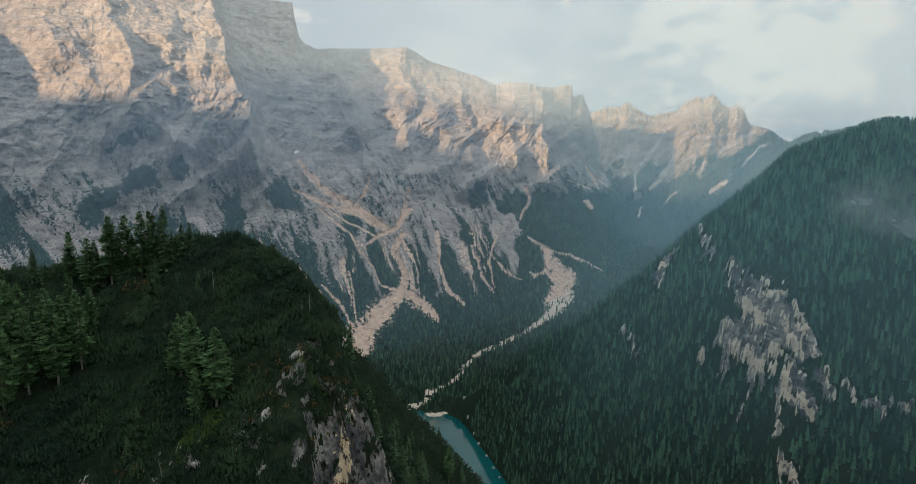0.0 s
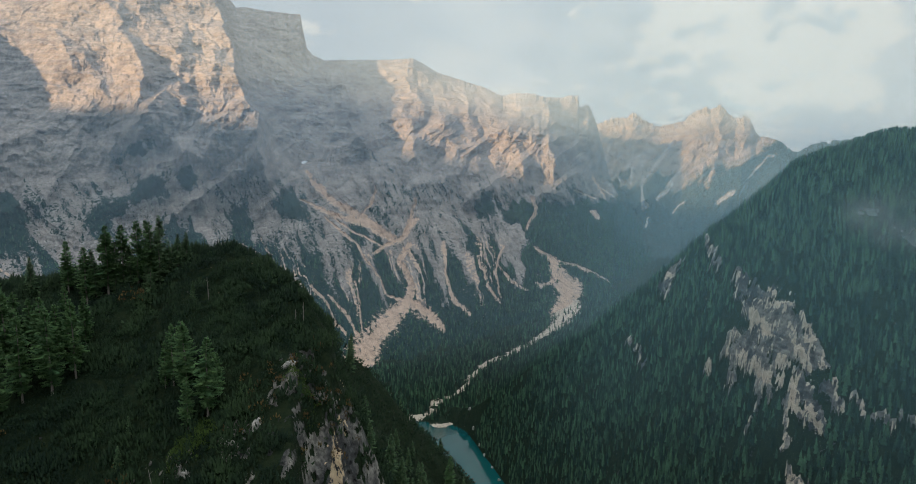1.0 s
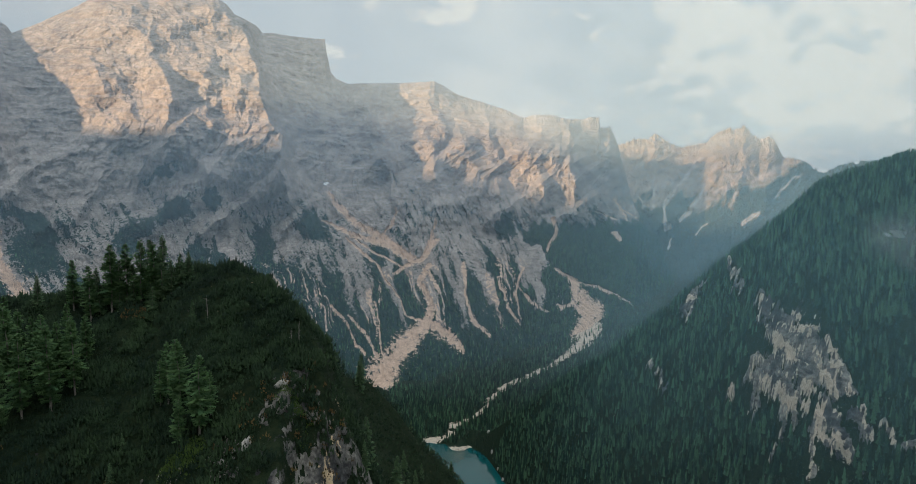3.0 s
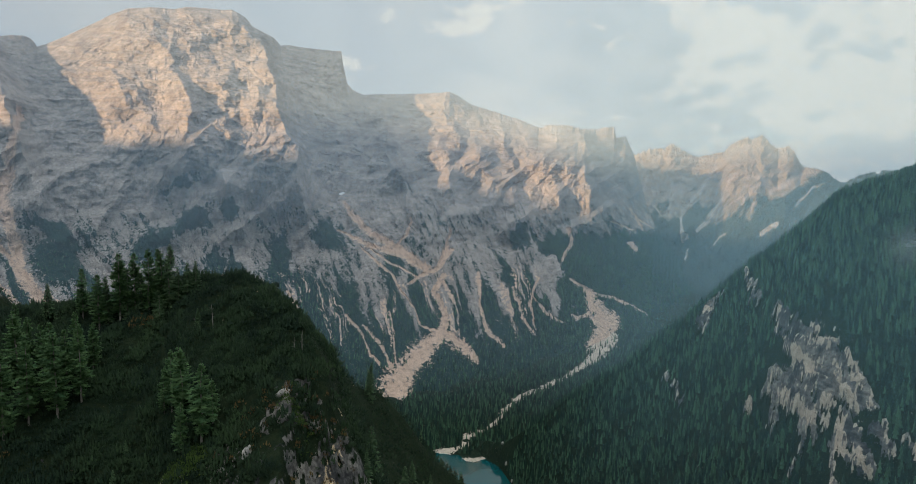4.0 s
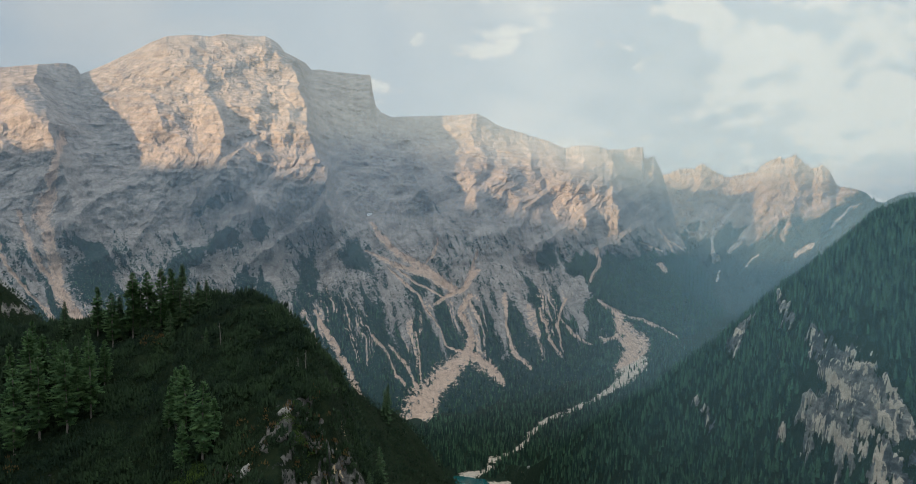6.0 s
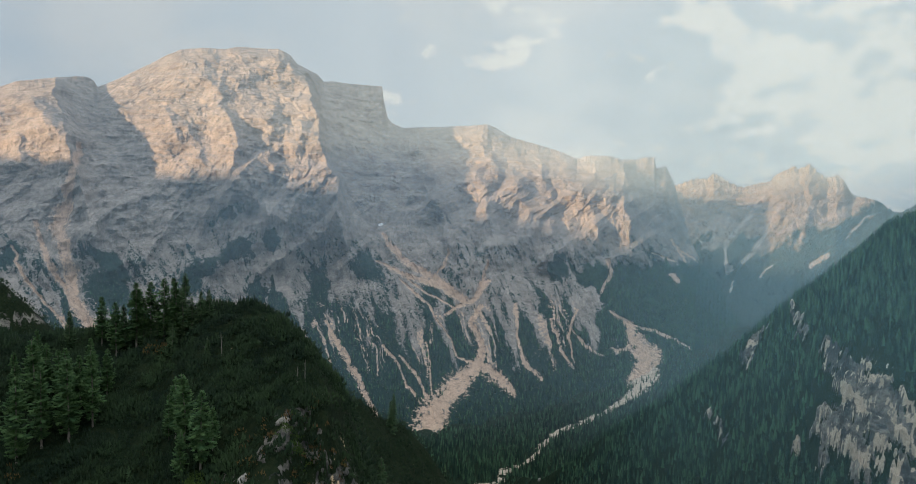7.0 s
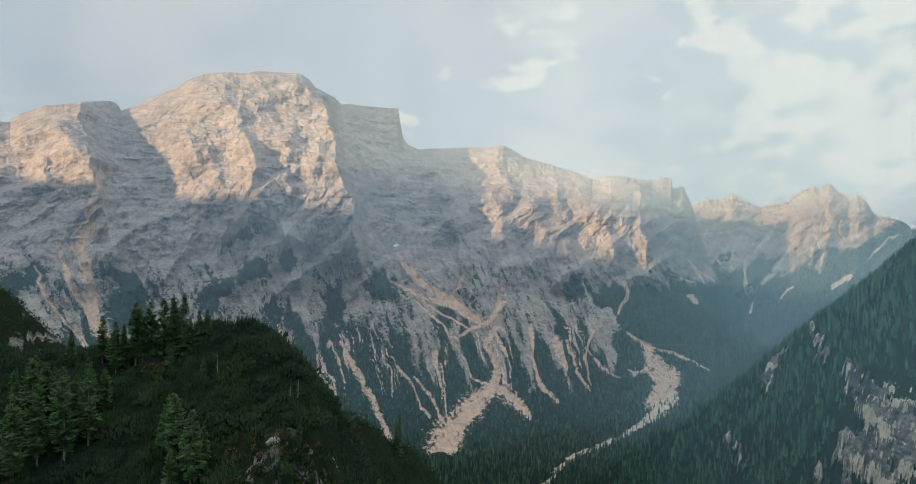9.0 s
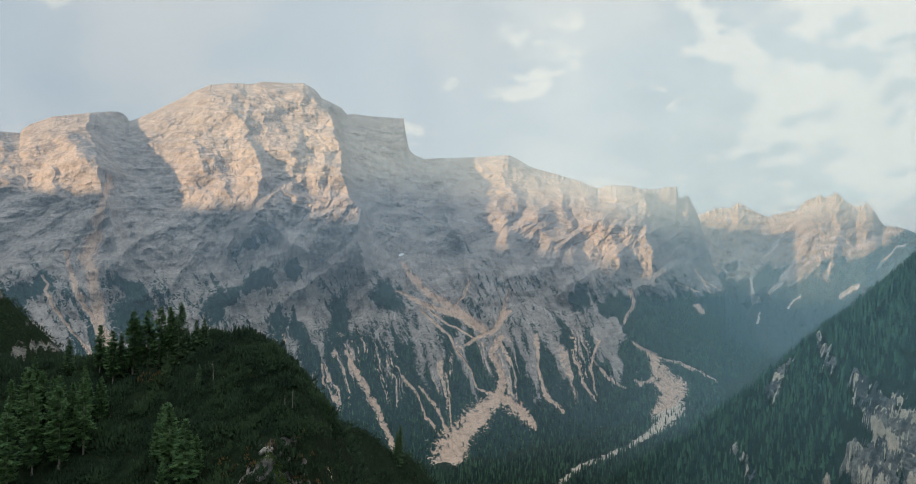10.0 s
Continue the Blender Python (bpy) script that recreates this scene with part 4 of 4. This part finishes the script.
def conifer(kind, seed):
    """A trunk and a crown of drooping boughs with side twigs, ten metres tall: two meshes."""
    rng = np.random.RandomState(seed)
    larch = kind == "larch"
    height, spread, bare = 10.0, (1.95 if larch else 1.9), (0.13 if larch else 0.02)
    bm = bmesh.new()
    lean = rng.uniform(-0.3, 0.3, 2)
    rings = []
    for k in range(8):
        f = k / 7
        rad = 0.14 * (1 - f) ** 0.8 + 0.012
        cx, cy = lean * f * f + 0.06 * np.sin(f * 9 + seed)
        rings.append([bm.verts.new((cx + rad * math.cos(a), cy + rad * math.sin(a), f * height - (0.6 if k == 0 else 0))) for a in np.linspace(0, 2 * math.pi, 7)[:-1]])
    for low, high in zip(rings, rings[1:]):
        for j in range(6):
            bm.faces.new((low[j], low[(j + 1) % 6], high[(j + 1) % 6], high[j]))
    trunk = bpy.data.meshes.new("trunk")
    bm.to_mesh(trunk)
    bm.free()
    trunk.materials.append(tree_bark)
    co, tri, tint = [], [], []

    def leaf(a, b, c, shade):
        k = len(co)
        co.extend((a, b, c))
        tri.append((k, k + 1, k + 2))
        tint.extend((shade,) * 3)

    for k in range(290 if larch else 320):
        f = bare + (0.99 - bare) * (rng.rand() ** 0.9)
        for j in range(1):
            a = rng.uniform(0, 2 * math.pi)
            shape = min(1.0, 0.4 + 2.2 * (f - bare)) * (1 - f) ** 0.62 if larch else (1.02 - f) ** 0.75
            reach = spread * shape * rng.uniform(0.55, 1.2) + 0.12
            out, side = np.array((math.cos(a), math.sin(a), 0)), np.array((-math.sin(a), math.cos(a), 0))
            base = np.array((*(lean * f * f), f * height))
            droop = rng.uniform(-0.15, 0.55) if larch else rng.uniform(0.15, 0.6)
            shade = rng.rand()

            def on(t):
                return base + out * reach * t + np.array((0, 0, reach * (-droop * t + 0.22 * t * t)))

            for t in (0.2, 0.38, 0.56, 0.74, 0.9):
                p, q = on(t - 0.1), on(t + 0.12)
                w = reach * (0.30 - 0.2 * t) + 0.09
                for way in (-1, 1):
                    tip = on(min(t + 0.22, 1.05)) + side * way * w * rng.uniform(0.7, 1.2) + np.array((0, 0, -0.1 * w - rng.uniform(0, 0.12)))
                    leaf(p, q, tip, shade)
                hang = on(t) + np.array((0, 0, -rng.uniform(0.12, 0.36))) + side * rng.uniform(-0.1, 0.1)
                leaf(p, q, hang, shade)
            leaf(on(0.85) + side * 0.07, on(0.85) - side * 0.07, on(1.15), shade)
    crown = joined("crown", [(np.array(co), np.array(tri), np.array(tint))], larch_needles if larch else spruce_needles)
    return trunk, crown


def tree_thing(kind, seed, label):
    holder = new(f"{kind}_tree")
    for name, me in zip(("trunk", "crown"), conifer(kind, seed)):
        new(name, me).parent = holder
    return tagged(holder, label, "tree", "trees on the knoll")


TREES = {
    "spruce": [(-60.7, 84.5, 5.8), (-51.8, 85.2, 6.4), (-42.9, 86.4, 8.2), (-40.7, 87.5, 5.6), (-41.8, 87.0, 5.6), (-49.2, 85.9, 8.0), (-47.3, 86.4, 7.1),
               (-37.2, 66.3, 2.4), (-36.9, 63.3, 3.0), (-43.2, 84.1, 4.8), (-44.4, 86.0, 5.5), (-45.5, 88.0, 9.2), (-39.8, 88.5, 5.0), (-53.2, 86.5, 6.2), (-43.6, 88.2, 9.0), (-16.9, 143.8, 11.4), (-14.0, 144.1, 9.5), (-9.8, 151.7, 9.3), (-11.2, 78.7, 4.2), (-13.3, 153.4, 7.5), (-35.7, 81.0, 3.0)],
    "larch": [(-48.4, 86.4, 10.2), (-44.2, 86.6, 9.6), (-51.0, 87.0, 8.8), (-56.0, 85.5, 7.8), (-50.2, 85.6, 10.4), (-46.3, 86.6, 10.1), (-55.7, 72.6, 10.7), (-51.4, 68.9, 10.9), (-51.4, 73.0, 9.8), (-48.7, 70.3, 11.1), (-47.3, 72.8, 10.5), (-50.5, 76.6, 8.5), (-52.3, 66.1, 11.6),
              (-54.6, 75.3, 6.8), (-57.3, 76.1, 6.5), (-50.5, 74.5, 7.9), (-48.5, 77.0, 7.0), (-33.5, 69.9, 8.0), (-31.0, 68.0, 9.1), (-27.6, 65.7, 9.6), (-29.5, 64.6, 6.6), (-34.8, 70.4, 6.2), (-27.2, 67.7, 5.6),
              (-3.0, 181.5, 12.7), (-52.5, 84.1, 8.5), (-61.2, 78.9, 6.2), (-60.6, 74.5, 6.0), (-58.0, 68.0, 9.5)],
}


def build_knoll_trees():
    rng = random.Random(11)
    for kind, label in (("larch", "slender light green larch with bare lower trunk on the knoll"), ("spruce", "narrow dark green spruce on the knoll")):
        kinds = [tree_thing(kind, 900 + k, label) for k in range(4)]
        for k, (x, y, tall) in enumerate(TREES[kind]):
            z = float(knoll_height(np.array([x]), np.array([y]))[0])
            m = pose(x, y, z - 0.2, 0, 0, rng.uniform(0, 360)) @ Matrix.Diagonal((tall / 10 * rng.uniform(0.85, 1.1),) * 2 + (tall / 10, 1))
            if k < 4:
                kinds[k].matrix_basis = m
            else:
                copy_thing(kinds[k % 4], m @ Matrix.Diagonal((*(1 / s for s in kinds[k % 4].scale), 1)))


def build_spur_trees():
    """Spruces down the far side of the knoll and the spur behind it."""
    rng = random.Random(5)
    first, made = None, 0
    while made < 34:
        b, r = rng.uniform(-11, 3), rng.uniform(95, 285)
        x, y = (float(v) for v in plan(b, r))
        z = float(knoll_height(np.array([x]), np.array([y]))[0])
        if z < EYE - 0.62 * r or z > EYE - 0.28 * r:
            continue
        tall = rng.uniform(5.5, 10.5)
        m = pose(x, y, z - 0.3, 0, 0, rng.uniform(0, 360)) @ Matrix.Diagonal((tall / 11, tall / 11, tall / 10, 1))
        if first is None:
            first = tree_thing("spruce", 950, "dark spruce on the steep spur above the lake")
            tagged(first, group="trees on the spur")
            first.matrix_basis = m
        else:
            copy_thing(first, m @ Matrix.Diagonal((*(1 / s for s in first.scale), 1)))
        made += 1


def shrub_shape(tufts, seed):
    """A dwarf pine of unit size: upright tufts on low spreading boughs."""
    rng = np.random.RandomState(seed)
    co, tri = [], []
    for k in range(tufts):
        a, d = rng.uniform(0, 2 * math.pi), math.sqrt(rng.rand())
        foot = np.array((d * math.cos(a), d * math.sin(a), 0.62 * (1 - d * d) * rng.uniform(0.6, 1.1)))
        way = np.array((0.55 * d * math.cos(a) + rng.uniform(-0.25, 0.25), 0.55 * d * math.sin(a) + rng.uniform(-0.25, 0.25), 1.0))
        way = way / np.linalg.norm(way)
        long, wide = rng.uniform(0.38, 0.62), rng.uniform(0.13, 0.21)
        base = len(co)
        for j in range(3):
            t = 2 * math.pi * j / 3 + a
            co.append(foot + way * long * 0.3 + wide * np.array((math.cos(t), math.sin(t), 0)))
        co.append(foot + way * long)
        tri += [(base + j, base + (j + 1) % 3, base + 3) for j in range(3)]
    return np.array(co), np.array(tri)


def build_shrubs():
    np.random.seed(23)
    x, y, b, r = polar_points(15000, -52, -6, 52, 128)
    z = knoll_height(x, y)
    rock = knoll_rock(x, y, z)
    open_turf = smooth(0.25, 0.5, fbm(x / 7, y / 7, 3, 421))
    keep = (rock < 0.35) & (r < table(KNOLL, b, 1) + 16) & (np.random.rand(len(x)) < 1 - 0.5 * open_turf) & ((b < -10.4) | ((r > 66) & (z > EYE - 62)))
    parts, first = [], 0
    at = np.stack([x, y, z - 0.15], -1)[keep]
    for v in range(4):
        pick = np.arange(len(at)) % 4 == v
        co, tri = shrub_shape(15, 700 + v)
        n = int(pick.sum())
        swell = 0.65 + 0.75 * smooth(-0.5, 0.6, fbm(at[pick, 0] / 3.2, at[pick, 1] / 3.2, 2, 433))
        size = np.stack([0.5 + 0.5 * np.random.rand(n), 0.8 + 0.9 * np.random.rand(n)], -1) * swell[:, None]
        # larger clumps are painted paler, imitating light caught on their tops
        tint = np.clip(0.3 + 0.4 * fbm(at[pick, 0] / 10, at[pick, 1] / 10, 3, 431) + 0.35 * (swell - 1) + 0.5 * (np.random.rand(n) - 0.5), 0, 1)
        got = scatter(co, tri, at[pick], size, tint, first)
        first += len(got[0])
        parts.append(got)
    x, y, b, r = polar_points(3500, -75, 12, 100, 330)
    z = knoll_height(x, y)
    keep = (knoll_rock(x, y, z) < 0.4) & (z > 60) & (r > table(KNOLL, b, 1) + 8)
    at = np.stack([x, y, z - 0.2], -1)[keep]
    n = len(at)
    sx, sy, sb, sr = polar_points(5600, -20, 5, 86, 300)
    sz = knoll_height(sx, sy)
    more = (sz > EYE - 0.62 * sr)
    wx, wy, wb, wr = polar_points(2600, -52, -36, 150, 290)
    wz = knoll_height(wx, wy)
    west = knoll_rock(wx, wy, wz) < 0.5
    at = np.concatenate([at, np.stack([sx, sy, sz - 0.2], -1)[more], np.stack([wx, wy, wz - 0.2], -1)[west]])
    n = len(at)
    co, tri = shrub_shape(9, 710)
    parts.append(scatter(co, tri, at, np.stack([1.0 + 1.0 * np.random.rand(n), 1.2 + 1.2 * np.random.rand(n)], -1), np.random.rand(n) * 0.6, first))
    ob = new("dwarf_pine_thicket", joined("dwarf_pine_thicket", parts, pine_needles))
    tagged(ob, "dense dark green dwarf pine covering the knoll", "shrubs", kind="stuff")


def build_autumn_shrubs():
    """Low bushes turned yellow and rust by the cold, and tufts of bright turf, between the rocks."""
    np.random.seed(37)
    for name, needles, spots, label in (
            ("autumn_shrubs", rusty_leaves, [(-16.5, 72, 4.0, 26), (-21, 66, 4.0, 18), (-44.5, 84.5, 1.2, 7), (-46.5, 84.0, 1.5, 9), (-37, 61, 2.5, 8), (-52, 66, 2.0, 6), (-13.5, 75, 1.5, 8)], "low rust and yellow autumn bushes among the rocks"),
            ("turf", turf_blades, [(-27.5, 63.5, 1.6, 80), (-30.0, 63.0, 1.4, 50), (-18, 70, 2.0, 60)], "bright mossy green turf between dwarf pines")):
        at = []
        for cx, cy, spread, count in spots:
            p = np.random.randn(count, 2) * spread * 0.5 + (cx, cy)
            at.append(np.column_stack([p, knoll_height(p[:, 0], p[:, 1]) + (0.1 if name == "turf" else 0.25)]))
        at = np.concatenate(at)
        n = len(at)
        co, tri = shrub_shape(12, 720)
        size = np.stack([0.3 + 0.4 * np.random.rand(n), (0.35 if name == "turf" else 0.6) + 0.5 * np.random.rand(n)], -1)
        tagged(new(name, joined(name, [scatter(co, tri, at, size, np.random.rand(n))], needles)), label, "shrubs", kind="stuff")


def snag(seed, label):
    """A dead, bleached trunk with a few broken stubs."""
    rng = random.Random(seed)
    holder = new("dead_tree")
    bm = bmesh.new()

    def stick(base, tip, r0, r1):
        way = (Vector(tip) - Vector(base)).normalized()
        side = way.orthogonal().normalized()
        other = way.cross(side)
        ends = []
        for at, rad in ((base, r0), (tip, r1)):
            ends.append([bm.verts.new(Vector(at) + rad * (math.cos(a) * side + math.sin(a) * other)) for a in (0, 1.26, 2.51, 3.77, 5.03)])
        for j in range(5):
            bm.faces.new((ends[0][j], ends[0][(j + 1) % 5], ends[1][(j + 1) % 5], ends[1][j]))
        bm.faces.new(ends[1])

    stick((0, 0, -0.4), (0.05, 0.02, 1.8), 0.07, 0.05)
    stick((0.05, 0.02, 1.8), (0.12, -0.04, 3.6), 0.05, 0.015)
    me = bpy.data.meshes.new("trunk")
    bm.to_mesh(me)
    bm.free()
    me.materials.append(dead_wood)
    new("trunk", me).parent = holder
    for k in range(7):
        bm = bmesh.new()
        a, z, d = rng.uniform(0, 6.28), 0.9 + 0.35 * k, rng.uniform(0.15, 0.4)
        stick((0.05, 0, z), (0.05 + d * math.cos(a), d * math.sin(a), z + rng.uniform(0.05, 0.25)), 0.025, 0.008)
        me = bpy.data.meshes.new("branch")
        bm.to_mesh(me)
        bm.free()
        me.materials.append(dead_wood)
        new("branch", me).parent = holder
    return tagged(holder, label, "dead tree", "dead trees on the knoll")


def boulder(x, y, size, height, label, seed, stone):
    """A weathered block of limestone, half sunk in the ground."""
    bm = bmesh.new()
    bmesh.ops.create_icosphere(bm, subdivisions=3, radius=1.0)
    for v in bm.verts:
        n = noise.noise(v.co * 1.3 + Vector((seed, 0, 0))) * 0.35 + noise.noise(v.co * 3.5 + Vector((0, seed, 0))) * 0.14
        v.co = v.co * (1 + n)
        v.co.z = v.co.z * 0.75
    me = bpy.data.meshes.new("boulder")
    bm.to_mesh(me)
    bm.free()
    me.materials.append(stone)
    ob = new("boulder", me)
    ob.matrix_basis = pose(x, y, height, 10 * seed, 7 * seed, 40 * seed) @ Matrix.Diagonal((size, size * 0.8, size * 0.8, 1))
    return tagged(ob, label, "boulder", "boulders")


def plain_stone():
    made, tree = material("pale_stone")
    at = tree.nodes.new("ShaderNodeTexCoord").outputs["Object"]
    fine = grain(tree, at, 0.35, 8.0, 0.7)
    colour = blend(tree, 0.6, ramp(tree, grain(tree, at, 1.2), [(0.35, (0.30, 0.29, 0.27)), (0.65, (0.52, 0.49, 0.44))]), ramp(tree, fine, [(0.35, (0.45, 0.45, 0.46)), (0.6, (1, 1, 1))]), "MULTIPLY")
    finish(tree, colour, 0.95, fine, 0.6, 0.3, 0.1)
    return made


def weathered_wood():
    made, tree = material("dead_wood")
    at = tree.nodes.new("ShaderNodeTexCoord").outputs["Object"]
    finish(tree, ramp(tree, grain(tree, at, 0.2, 5.0, 0.6, (1, 1, 0.15)), [(0.3, (0.12, 0.11, 0.10)), (0.7, (0.28, 0.26, 0.23))]), 0.95)
    return made


def build_small():
    first = None
    for k, (x, y, tall) in enumerate([(-33.8, 81.5, 3.3), (-19.6, 77.5, 3.6), (-20.4, 77.0, 2.6), (-31.5, 60.4, 3.4)]):
        z = float(knoll_height(np.array([x]), np.array([y]))[0])
        m = pose(x, y, z, 0, 3 * k - 4, 70 * k) @ Matrix.Diagonal((1, 1, tall / 3.6, 1))
        if first is None:
            first = snag(3, "bleached dead tree trunk standing among dwarf pine")
            first.matrix_basis = m
        else:
            copy_thing(first, m @ Matrix.Diagonal((*(1 / s for s in first.scale), 1)))
    for k, (x, y, size) in enumerate([(-33.6, 59.5, 0.6), (-38.6, 57.6, 0.9), (-28.0, 60.5, 0.7), (-24.0, 62.5, 0.6), (-19.5, 70.0, 0.8), (-21.5, 64.0, 0.8)]):
        z = float(knoll_height(np.array([x]), np.array([y]))[0])
        boulder(x, y, size, z + 0.1, "pale limestone boulder in the dwarf pine", k + 1, pale_stone)
    for k, (b, r, size) in enumerate([(1.0, 872, 3.2), (1.6, 838, 2.6), (2.1, 812, 3.0), (2.9, 778, 2.2), (3.6, 745, 2.6), (4.2, 722, 2.0), (0.6, 905, 3.0)]):
        x, y = plan(b, r)
        boulder(float(x), float(y), size, max(0.4, float(hill_height(np.array([x]), np.array([y]))[0])), "pale boulder on the lake shore", k + 11, pale_stone)


dead_wood, pale_stone = weathered_wood(), plain_stone()
build_knoll_trees()
build_spur_trees()
build_shrubs()
build_autumn_shrubs()
build_small()
